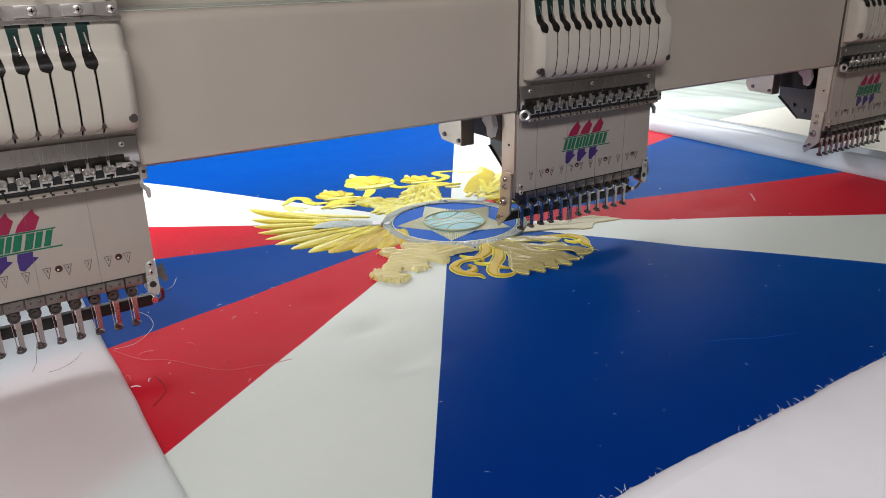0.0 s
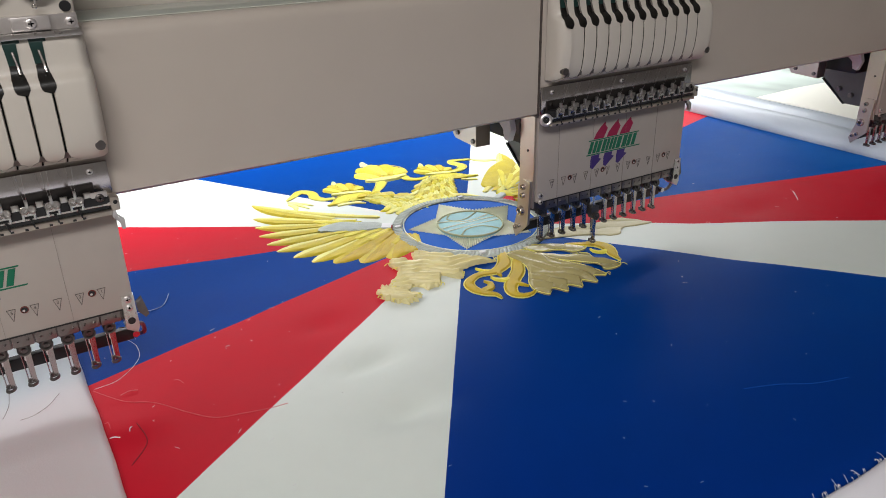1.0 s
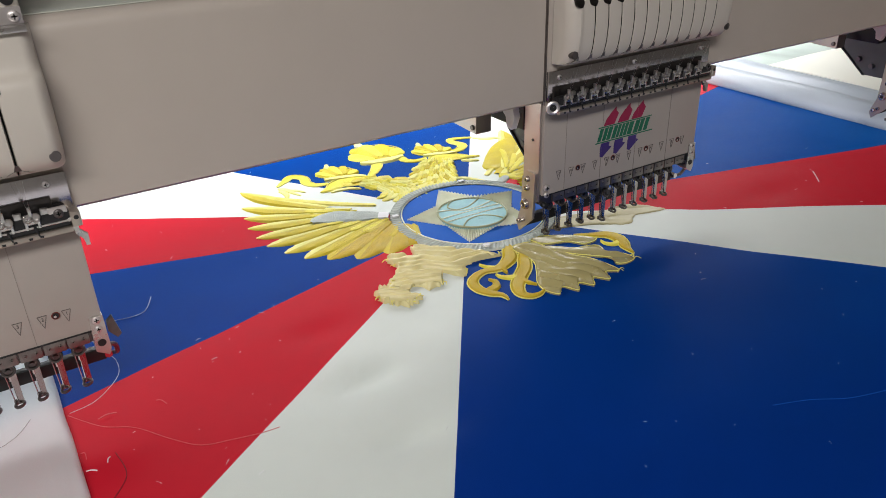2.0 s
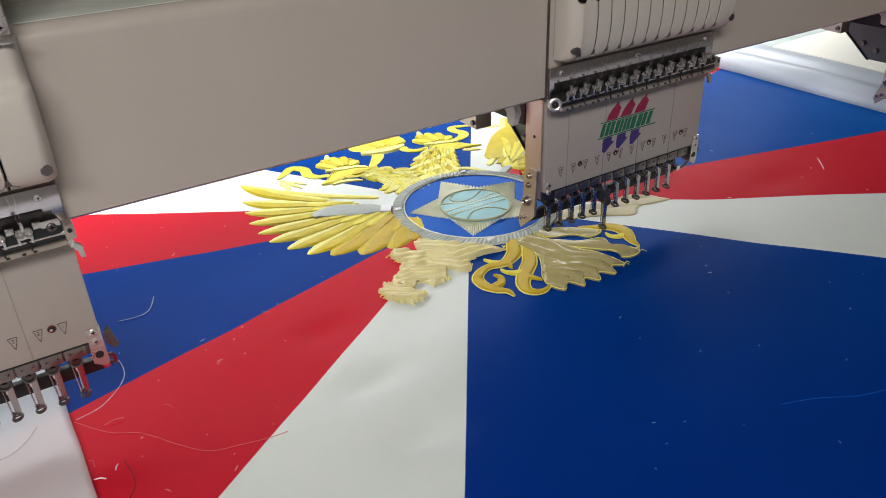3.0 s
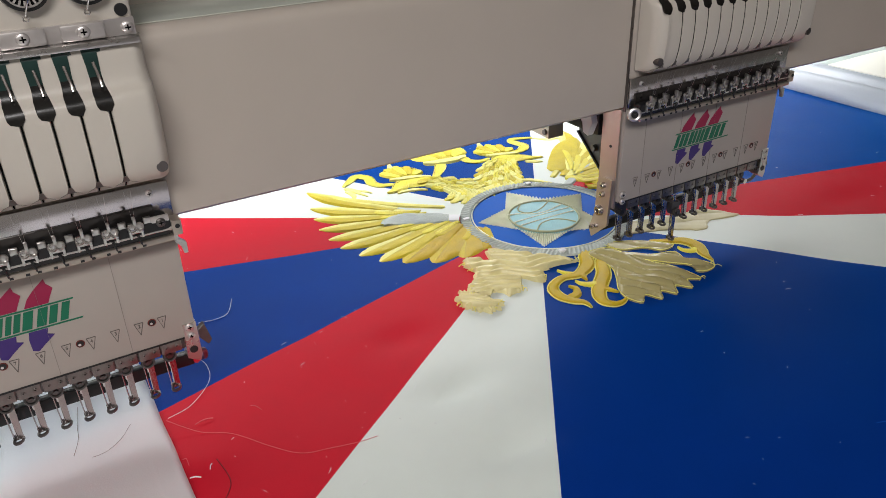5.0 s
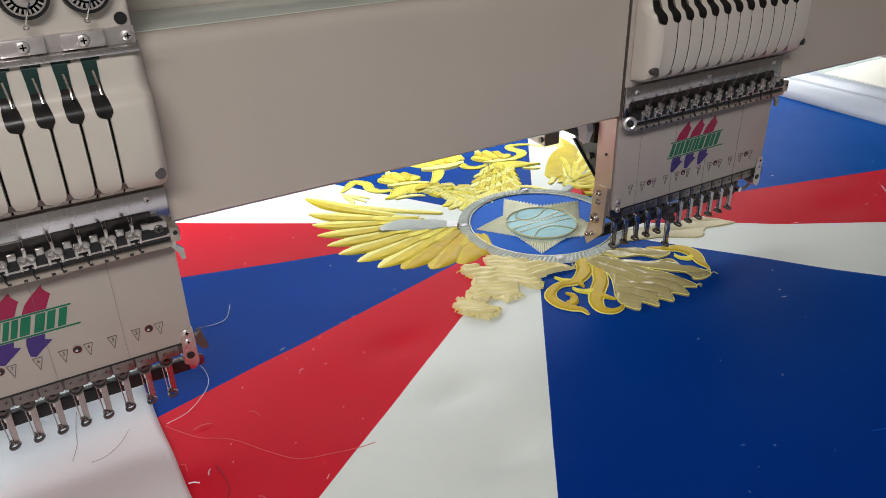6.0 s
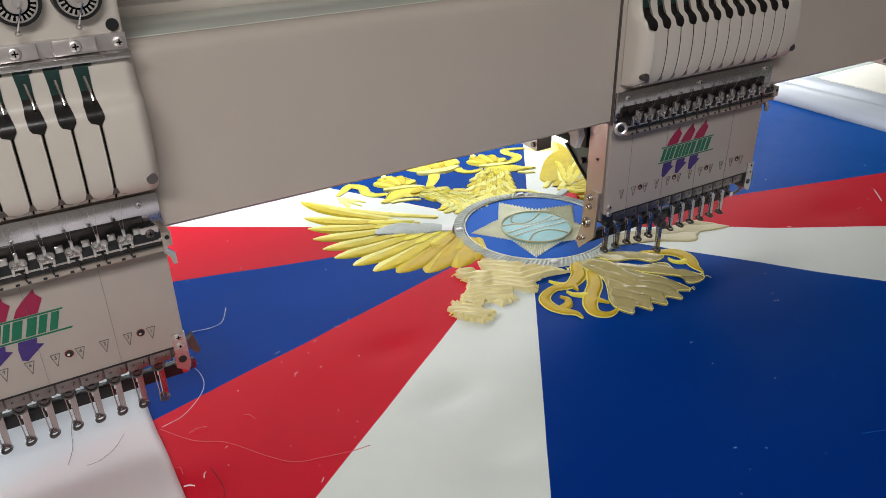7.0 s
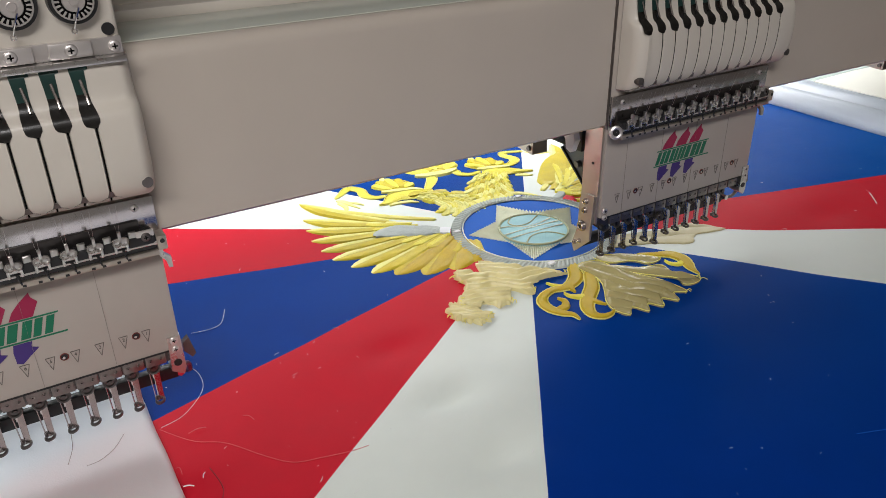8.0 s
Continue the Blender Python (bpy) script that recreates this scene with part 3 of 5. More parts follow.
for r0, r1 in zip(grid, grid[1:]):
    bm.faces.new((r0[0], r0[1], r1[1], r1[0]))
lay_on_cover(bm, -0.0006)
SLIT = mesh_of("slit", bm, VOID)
# grey piece painted as the shadow between the rounded finger bottoms
bm = prism(bmesh.new(), [(-0.0088, 0.2408), (0.0092, 0.2408), (0.0092, 0.2426), (0.0070, 0.2456), (0.0028, 0.2476), (0.0012, 0.2525), (-0.0012, 0.2525), (-0.0026, 0.2478), (-0.0066, 0.2458), (-0.0088, 0.2428)], -0.0388, -0.034)
lay_on_cover(bm, 0.0004)
FINGER_SHADOW = mesh_of("slot_flare", bm, FINGER_SHADE)
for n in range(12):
    w = part("lever_window", SLOT_WINDOW, BLACK, cover, "lever window sheet with its inner shade in black")
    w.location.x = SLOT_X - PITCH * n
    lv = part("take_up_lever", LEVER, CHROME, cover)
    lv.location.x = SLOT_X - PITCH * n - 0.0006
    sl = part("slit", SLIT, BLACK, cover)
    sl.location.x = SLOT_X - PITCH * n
    fl = part("slot_flare", FINGER_SHADOW, GREY, cover)
    fl.location.x = SLOT_X - PITCH * n

# upper tension board
board = part("tension_board", box(bmesh.new(), -0.205, 0.0335, -0.010, 0.010, 0.3425, 0.470, 0.004, 3), SHELL, head, "cream board with tension dials")
part("ledge", box(bmesh.new(), -0.203, 0.0335, -0.0210, -0.0098, 0.3398, 0.3440, 0.0006), STEEL, board, "bright metal ledge")
part("ledge_face", box(bmesh.new(), -0.203, 0.0335, -0.0122, -0.0098, 0.3440, 0.3555, 0.0006), PALE_STEEL, board)
part("screw", screw(bmesh.new(), 0.0285, -0.0126, 0.3492, 0.0040), PALE_STEEL, board)
part("bolt", rod(bmesh.new(), (0.0268, -0.0112, 0.3605), (0.0268, 0, 0.3605), 0.0042, seg=20), BLACK, board)
bm = bmesh.new()
box(bm, -0.0135, 0.0135, -0.0036, 0.0, -0.0045, 0.0062, 0.0014)
TAB = mesh_of("tension_tab", bm, PALE_STEEL)
TAB_SCREW = mesh_of("screw", screw(bmesh.new(), 0, -0.0036, 0.001, 0.0042), PALE_STEEL)
bm = rod(bmesh.new(), (0, 0.002, 0), (0, -0.006, 0), 0.0160, 0.0150, 32)
DIAL = mesh_of("tension_dial", bm, BLACK)
DIAL_FACE = mesh_of("dial_face", rod(bmesh.new(), (0, -0.005, 0), (0, -0.0068, 0), 0.0126, 0.0124, 32), VOID)
bm = bmesh.new()
rod(bm, (0, -0.006, 0), (0, -0.0084, 0), 0.0074, 0.0068, 24)
rod(bm, (0, -0.008, 0), (0, -0.0100, 0), 0.0032, 0.0028, 14)
for k in range(22):
    a = 2 * math.pi * k / 22
    m = pose(0.0100 * math.cos(a), -0.0068, 0.0100 * math.sin(a), 0, -math.degrees(a), 0)
    bmesh.ops.create_cube(bm, size=1.0, matrix=m @ Matrix.Diagonal((0.0032, 0.0008, 0.0013, 1)))
ring(bm, pose(0, -0.0068, 0, 90), 0.0122, 0.0006, 32, 6)
DIAL_SCALE = mesh_of("dial_scale", bm, PALE_STEEL)
bm = tube(bmesh.new(), [(0.002, -0.0095, -0.004), (-0.001, -0.0095, -0.011), (-0.003, -0.008, -0.0175)], 0.0006, 6)
ring(bm, pose(-0.0032, -0.007, -0.0190, 60), 0.0016, 0.0006, 10, 6)
SPRING_HOOK = mesh_of("check_spring", bm, CHROME)
for n in range(6):
    tx = 0.0005 - 2 * PITCH * n
    tab = part("tension_tab", TAB, STEEL, board)
    tab.location = (tx, -0.0124, 0.3492)
    part("screw", TAB_SCREW, CHROME, tab)
    dial = part("tension_dial", DIAL, BLACK, board)
    dial.location = (tx + 0.008, -0.011, 0.3815)
    part("dial_face", DIAL_FACE, VOID, dial)
    part("dial_scale", DIAL_SCALE, PALE_STEEL, dial)
    part("check_spring", SPRING_HOOK, CHROME, dial)

# left flank: side plate, bracket, hook drive under the beam
XS = -0.2135
part("side_plate", box(bmesh.new(), XS - 0.0022, XS, 0.001, 0.028, 0.086, 0.2), SIDE_STEEL, head, "warm bright steel side plate", False)
bm = prism(bmesh.new(), [(0.003, 0.120), (0.017, 0.120), (0.026, 0.111), (0.027, 0.074), (0.035, 0.050), (0.030, 0.041), (0.006, 0.064)], XS - 0.0055, XS - 0.0024, "x")
brk = part("side_bracket", bm, SIDE_STEEL, head, "beige steel bracket with bolts")
for by, bz, br in ((0.0150, 0.1110, 0.0038), (0.0155, 0.1000, 0.0038), (0.0185, 0.0790, 0.0066), (0.0215, 0.0585, 0.0030), (0.0285, 0.0545, 0.0030)):
    bm = rod(bmesh.new(), (XS - 0.0050, by, bz), (XS - 0.0090, by, bz), br, br * 0.85, 18)
    ring(bm, pose(XS - 0.0088, by, bz, 0, 90), br * 0.58, br * 0.22, 14, 6)
    bolt = part("bolt", bm, FOOT_STEEL, brk)
    part("socket", rod(bmesh.new(), (XS - 0.0080, by, bz), (XS - 0.0093, by, bz), br * 0.40, br * 0.36, 6), BLACK, bolt)
part("pin", rod(bmesh.new(), (XS - 0.003, 0.0125, 0.157), (XS - 0.0015, 0.0125, 0.157), 0.0016, seg=12), BLACK, head)
part("drive_plate", prism(bmesh.new(), [(0.030, 0.087), (0.094, 0.087), (0.141, 0.125), (0.150, 0.200), (0.03, 0.200)], -0.150, -0.144, "x"), GREY, head, "dark grey drive plate")
part("plate_rim", prism(bmesh.new(), [(0.094, 0.0865), (0.0965, 0.0865), (0.1435, 0.1245), (0.141, 0.1255)], -0.153, -0.144, "x"), BLACK, head)
# added black box stands for the arm's underside in shadow
part("drive_box", box(bmesh.new(), -0.192, -0.154, 0.060, 0.128, 0.150, 0.2005, 0.002), BLACK, head, "black box added for the arm's shadowed side")
lug = part("drive_lug", prism(bmesh.new(), [(0.108, 0.2), (0.166, 0.2), (0.166, 0.152), (0.158, 0.141), (0.108, 0.139)], -0.226, -0.204, "x"), SIDE_STEEL, head, "beige metal lug with screws")
for by, bz in ((0.114, 0.146), (0.150, 0.150), (0.136, 0.176)):
    part("screw", rod(bmesh.new(), (-0.2255, by, bz), (-0.2285, by, bz), 0.0036, 0.003, 14), DARK_STEEL, lug)
link = part("drive_link", prism(bmesh.new(), [(0.034, 0.178), (0.040, 0.196), (0.056, 0.196), (0.060, 0.184), (0.050, 0.176), (0.048, 0.165), (0.040, 0.163)], XS - 0.012, XS - 0.004, "x"), LINT_WHITE, head, "white plastic drive link")
for by, bz in ((0.110, 0.152), (0.128, 0.150), (0.108, 0.112), (0.084, 0.104)):
    part("bolt", rod(bmesh.new(), (-0.149, by, bz), (-0.156, by, bz), 0.0046, 0.0040, 14), DARK_STEEL, head)
part("arm_body", prism(bmesh.new(), [(0.030, 0.090), (0.090, 0.090), (0.136, 0.127), (0.145, 0.200), (0.03, 0.200)], -0.1435, 0.02, "x"), GREY, head, "dark arm body")
part("edge_seam", box(bmesh.new(), -0.2142, -0.2130, -0.0030, 0.001, 0.199, 0.42), DARK_STEEL, head)
part("head_casing", box(bmesh.new(), -0.2128, 0.0340, -0.0020, 0.05, 0.2015, 0.470, 0.001), BEAM, head)

heads = [head]
for hx in (HEAD_STEP, 2 * HEAD_STEP, -HEAD_STEP):
    heads.append(copy_thing(head, pose(hx, 0, 0)))
sewing = heads[1]


# ---- the flag on the sliding frame ----
CX, CY = 0.535, 0.174
flag = thing("flag", "satin flag with blue, red and white rays, being embroidered", "flag")
FX0, FX1, FY0, FY1 = -0.30, 1.36, -0.52, 1.05


def cloth_height(x, y):
    z = 0.0011 * noise.noise((x * 4.2, y * 4.2, 3.1)) + 0.0005 * noise.noise((x * 13, y * 13, 7.7))
    # dimples that the stitching has pulled into the cloth: place, half widths, depth
    for dx, dy, sx, sy, deep in ((0.250, -0.079, 0.025, 0.013, 0.0100), (0.249, -0.171, 0.026, 0.014, 0.0100), (0.240, 0.020, 0.022, 0.014, 0.0030), (0.249, 0.022, 0.024, 0.016, 0.0025), (0.150, -0.03, 0.03, 0.03, 0.003),
                                 (0.34, -0.02, 0.02, 0.02, 0.0030), (0.80, -0.06, 0.035, 0.05, 0.005), (0.16, 0.10, 0.03, 0.03, 0.0016), (0.93, -0.02, 0.04, 0.02, 0.004)):
        z -= deep * math.exp(-((x - dx) / sx) ** 2 / 2 - ((y - dy) / sy) ** 2 / 2)
    return z


def reach(a):
    c, s = math.cos(a), math.sin(a)
    rx = ((FX1 - CX) / c) if c > 1e-9 else ((FX0 - CX) / c if c < -1e-9 else 9)
    ry = ((FY1 - CY) / s) if s > 1e-9 else ((FY0 - CY) / s if s < -1e-9 else 9)
    return min(rx, ry)


RAYS = [(-14.1, 15.6, CLOTH_BLUE, "blue"), (15.6, 34.2, CLOTH_RED, "red"), (34.2, 55.0, CLOTH_WHITE, "white"), (55.0, 122.0, CLOTH_BLUE, "blue"),
        (122.0, 146.7, CLOTH_WHITE, "white"), (146.7, 165.8, CLOTH_RED, "red"), (165.8, 194.4, CLOTH_BLUE, "blue"), (194.4, 214.5, CLOTH_RED, "red"),
        (214.5, 235.0, CLOTH_WHITE, "white"), (235.0, 307.3, CLOTH_BLUE, "blue"), (307.3, 327.2, CLOTH_WHITE, "white"), (327.2, 345.9, CLOTH_RED, "red")]
for a0, a1, mat, hue in RAYS:
    bm = bmesh.new()
    steps = max(8, int((a1 - a0) / 1.2))
    corners = [math.degrees(math.atan2(y - CY, x - CX)) % 360 for x in (FX0, FX1) for y in (FY0, FY1)]
    angs = sorted(list(np.linspace(a0, a1, steps + 1)) + [c for c in corners if a0 < c < a1])
    rings = np.linspace(0.02, 1, 84)
    rows = []
    for a in angs:
        a = radians(a)
        far = reach(a)
        rows.append([bm.verts.new((CX + far * s * math.cos(a), CY + far * s * math.sin(a), cloth_height(CX + far * s * math.cos(a), CY + far * s * math.sin(a)))) for s in rings])
    for r0, r1 in zip(rows, rows[1:]):
        for i in range(len(rings) - 1):
            bm.faces.new((r0[i], r0[i + 1], r1[i + 1], r1[i]))
    part("ray", bm, mat, flag, hue + " satin ray")


# ---- embroidery: raised pieces on the flag ----
def stroke(pts, name, mat, parent, high=0.0022, base=0.0003, label="", across=5, steps=26, rim=False, blunt=False):
    """A domed ribbon of thread through rows of x, y, width."""
    bm = bmesh.new()
    path = spline(pts, steps)
    run = [0.0]
    for a, b in zip(path, path[1:]):
        run.append(run[-1] + math.hypot(b[0] - a[0], b[1] - a[1]))
    rows = []
    for i, q in enumerate(path):
        a, b = path[max(i - 1, 0)], path[min(i + 1, len(path) - 1)]
        d = Vector((b[0] - a[0], b[1] - a[1])).normalized()
        nx, ny = -d.y, d.x
        near = min(run[i], run[-1] - run[i]) / max(q[2] * 0.5, 1e-5)
        cap = math.sqrt(max(0.0, 1 - (1 - min(1.0, near + 0.02)) ** 2))
        cap = 1.0 if blunt else cap
        w = max(q[2], 0.0004) / 2 * cap * (1 + 0.02 * (-1) ** i + 0.03 * noise.noise((q[0] * 300, q[1] * 300, 2)))
        tall = (high * 0.42 + 0.00007 * (-1) ** i) * (0.35 + 0.65 * cap)
        row = []
        for j in range(across + 2):
            s = -1 + 2 * j / (across + 1)
            x, y = q[0] + nx * w * s, q[1] + ny * w * s
            lift = base + tall * (1 - abs(s) ** 3) ** 0.6 if abs(s) < 1 else -0.0006
            row.append(bm.verts.new((x, y, cloth_height(x, y) + lift)))
        rows.append(row)
    for r0, r1 in zip(rows, rows[1:]):
        for j in range(across + 1):
            bm.faces.new((r0[j], r0[j + 1], r1[j + 1], r1[j]))
    edges = [[row[k].co.copy() + Vector((0, 0, 0.0014)) for row in rows[::3]] for k in (0, -1)]
    piece = part(name, bm, mat, parent, label)
    if rim:
        for side in edges:
            part("rim_cord", tube(bmesh.new(), [tuple(v) for v in side], 0.0008, 5, 1), PALE, piece)
    return piece


def feather(base, tip, width, mat, parent, bend=0.0, high=0.0024, name="feather", tilt=0.0009, shade=None):
    """A pointed feather from base to tip, with a rounded dome and a groove along its quill."""
    bx, by = base
    tx, ty = tip
    dx, dy = tx - bx, ty - by
    ln = math.hypot(dx, dy)
    nx, ny = -dy / ln, dx / ln
    bm = bmesh.new()
    rows = []
    for i in range(15):
        t = i / 14
        w = width / 2 * (0.55 + 0.75 * t - 0.3 * t * t) * min(1, (1 - t) * 3.2 + 0.02) ** 0.6
        cx, cy = bx + dx * t + nx * bend * math.sin(math.pi * t * 0.9), by + dy * t + ny * bend * math.sin(math.pi * t * 0.9)
        row = []
        for s, k in ((-1, -0.2), (-0.82, 0.45), (-0.42, 1.0), (-0.07, 0.86), (0, 0.55), (0.07, 0.86), (0.42, 1.0), (0.82, 0.45), (1, -0.2)):
            x, y = cx + nx * w * s, cy + ny * w * s
            row.append(bm.verts.new((x, y, cloth_height(x, y) + 0.0003 + (high * 0.66 * k * (1 - 0.25 * t) + (tilt * s if abs(s) < 1 else min(0, tilt * s))) * min(1, (1 - t) * 5 + 0.02))))
        rows.append(row)
    for r0, r1 in zip(rows, rows[1:]):
        for j in range(8):
            bm.faces.new((r0[j], r0[j + 1], r1[j + 1], r1[j]))
    piece = part(name, bm, mat, parent)
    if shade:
        # two yellows paint the differing sheen on the quill's two sides
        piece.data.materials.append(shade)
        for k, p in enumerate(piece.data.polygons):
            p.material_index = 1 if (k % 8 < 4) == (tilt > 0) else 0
    return piece


def cloth_patch(pts, name, mat, parent, high=0.0030, wave=0.0014, freq=70.0, turn=0.0, smooth_steps=5, frill=0.0, base=0.0006, label="", cord=False, rough_fold=0.25, gather=2.6):
    """A loose appliqued piece with soft folds; its outline runs through the points."""
    outline = spline(pts, smooth_steps * 3, closed=True)
    n = len(outline)
    mx, my = sum(q[0] for q in outline) / n, sum(q[1] for q in outline) / n
    bm = bmesh.new()
    rings = []
    c, s = math.cos(radians(turn)), math.sin(radians(turn))
    for k in (1.0, 0.985, 0.95, *np.linspace(0.92, 0.05, 40)):
        row = []
        for i, q in enumerate(outline):
            f = 1 + frill * noise.noise((i * 0.35, 5.5, mx * 50)) * (k > 0.9)
            x, y = mx + (q[0] - mx) * k * f, my + (q[1] - my) * k * f
            u, v = x * c + y * s, -x * s + y * c
            ph = freq * v + gather * noise.noise((u * 24, v * 14, 1.0)) + 0.4 * gather * noise.noise((u * 60, v * 40, 4.0))
            fold = wave * (2 * abs(math.sin(ph / 2)) ** 0.55 - 1.2) * (0.55 + 0.9 * abs(noise.noise((u * 14, v * 30, 6.0)))) + rough_fold * wave * noise.noise((u * 40, v * 170, 2.2))
            z = cloth_height(x, y) + (base + (high * 0.42 + fold) * min(1, (1 - k) * 8 + 0.25) if k < 1 else -0.0004)
            row.append(bm.verts.new((x, y, z)))
        rings.append(row)
    for r0, r1 in zip(rings, rings[1:]):
        for i in range(n):
            bm.faces.new((r0[i], r0[(i + 1) % n], r1[(i + 1) % n], r1[i]))
    mid = bm.verts.new((mx, my, cloth_height(mx, my) + base + high * 0.45))
    for i in range(n):
        bm.faces.new((rings[-1][i], rings[-1][(i + 1) % n], mid))
    piece = part(name, bm, mat, parent, label)
    if cord:
        part("edge_cord", tube(bmesh.new(), [(q[0], q[1], cloth_height(q[0], q[1]) + base + 0.0012) for q in outline[::2]] + [(outline[0][0], outline[0][1], cloth_height(outline[0][0], outline[0][1]) + base + 0.0012)], 0.0006, 5, 1), PALE, piece)
    return piece


# round badge: rope border, royal field, star and globe
DX, DY, DR = 0.541, 0.168, 0.113


def disc(r, z0, z1, seg=96):
    bm = bmesh.new()
    rows = [[bm.verts.new((DX + q * math.cos(2 * math.pi * i / seg), DY + q * math.sin(2 * math.pi * i / seg), z)) for i in range(seg)] for q, z in ((r, z0), (r, z1 * 0.8), (r - 0.0012, z1))]
    for r0, r1 in zip(rows, rows[1:]):
        for i in range(seg):
            bm.faces.new((r0[i], r0[(i + 1) % seg], r1[(i + 1) % seg], r1[i]))
    bm.faces.new(rows[-1])
    return bm


badge = part("badge", disc(DR - 0.004, -0.001, 0.0020), ROYAL, flag, "round royal blue badge with a star")
bm = bmesh.new()
SEG = 480
rows = []
for i in range(SEG):
    a = 2 * math.pi * i / SEG
    rib = 0.0006 * (1 if i % 4 < 2 else -1)
    row = []
    for q, z in ((DR + 0.001, -0.0006), (DR, 0.0030 + rib), (DR - 0.006, 0.0044 + rib), (DR - 0.0125, 0.0040 + rib), (DR - 0.0145, 0.0012)):
        aa = a + 0.05 * (DR - q) / 0.0145
        row.append(bm.verts.new((DX + q * math.cos(aa), DY + q * math.sin(aa), z)))
    rows.append(row)
for i in range(SEG):
    for j in range(4):
        bm.faces.new((rows[i][j], rows[(i + 1) % SEG][j], rows[(i + 1) % SEG][j + 1], rows[i][j + 1]))
part("rope_border", bm, SILVER, badge, "silver grey stitched rope border")
bm = ring(bmesh.new(), pose(DX, DY, 0.0030), DR - 0.0155, 0.0010, 120, 6)
part("inner_cord", bm, CREAM, badge)
for k in range(4):
    a = radians(155 + 90 * k)
    part("border_knot", box(bmesh.new(), DX + (DR - 0.007) * math.cos(a) - 0.0045, DX + (DR - 0.007) * math.cos(a) + 0.0045, DY + (DR - 0.007) * math.sin(a) - 0.003, DY + (DR - 0.007) * math.sin(a) + 0.003, 0.002, 0.0062, 0.0012), LINT_WHITE, badge, "white stitched knot")

bm = bmesh.new()
edge = []
STAR_TURN = 161
for k in range(10):
    a0, a1 = radians(STAR_TURN + 36 * k), radians(STAR_TURN + 36 * (k + 1))
    r0, r1 = (0.092, 0.056) if k % 2 == 0 else (0.056, 0.092)
    p0 = Vector((DX + r0 * math.cos(a0), DY + r0 * math.sin(a0)))
    p1 = Vector((DX + r1 * math.cos(a1), DY + r1 * math.sin(a1)))
    for i in range(22):
        edge.append((p0.lerp(p1, i / 22), i % 2))
loops = []
for k, ridge, groove in ((1.0, 0.0008, 0.0008), (0.985, 0.0040, 0.0016), (0.80, 0.0050, 0.0024), (0.60, 0.0056, 0.0034), (0.46, 0.0060, 0.0050), (0.30, 0.0062, 0.0060)):
    loops.append([bm.verts.new((DX + (p.x - DX) * (k if not odd or k < 0.9 else k * 0.982), DY + (p.y - DY) * (k if not odd or k < 0.9 else k * 0.982), groove if odd else ridge)) for p, odd in edge])
for l0, l1 in zip(loops, loops[1:]):
    for i in range(len(edge)):
        bm.faces.new((l0[i], l0[(i + 1) % len(edge)], l1[(i + 1) % len(edge)], l1[i]))
bm.faces.new(loops[-1])
star = part("star", bm, CREAM, badge, "cream five-pointed star stitched in rays", False)
bm = bmesh.new()
GX, GY, GR = 0.535, 0.160, 0.047
rows = [[bm.verts.new((GX + GR * q * math.cos(2 * math.pi * i / 48), GY + GR * q * math.sin(2 * math.pi * i / 48), z)) for i in range(48)] for q, z in ((1.0, 0.002), (0.99, 0.0066), (0.7, 0.0074), (0.35, 0.0078))]
for r0, r1 in zip(rows, rows[1:]):
    for i in range(48):
        bm.faces.new((r0[i], r0[(i + 1) % 48], r1[(i + 1) % 48], r1[i]))
bm.faces.new(rows[-1])
globe = part("globe", bm, SKY, badge, "pale blue stitched globe")
part("globe_rim", ring(bmesh.new(), pose(GX, GY, 0.0068), GR, 0.0015, 72, 6), OLIVE, badge)
for mat, line in ((CREAM, [(0.490, 0.164), (0.534, 0.163), (0.578, 0.161)]), (CREAM, [(0.491, 0.152), (0.534, 0.151), (0.577, 0.149)]),
                  (OLIVE, [(0.530, 0.206), (0.515, 0.191), (0.521, 0.177), (0.540, 0.177), (0.565, 0.191)]), (OLIVE, [(0.502, 0.131), (0.517, 0.142), (0.536, 0.143), (0.549, 0.135), (0.558, 0.121)]),
                  (CREAM, [(0.494, 0.187), (0.511, 0.181), (0.527, 0.170), (0.548, 0.168), (0.574, 0.174)])):
    part("meridian", tube(bmesh.new(), [(x, y, 0.0076) for x, y in line], 0.0011, 6), mat, badge)

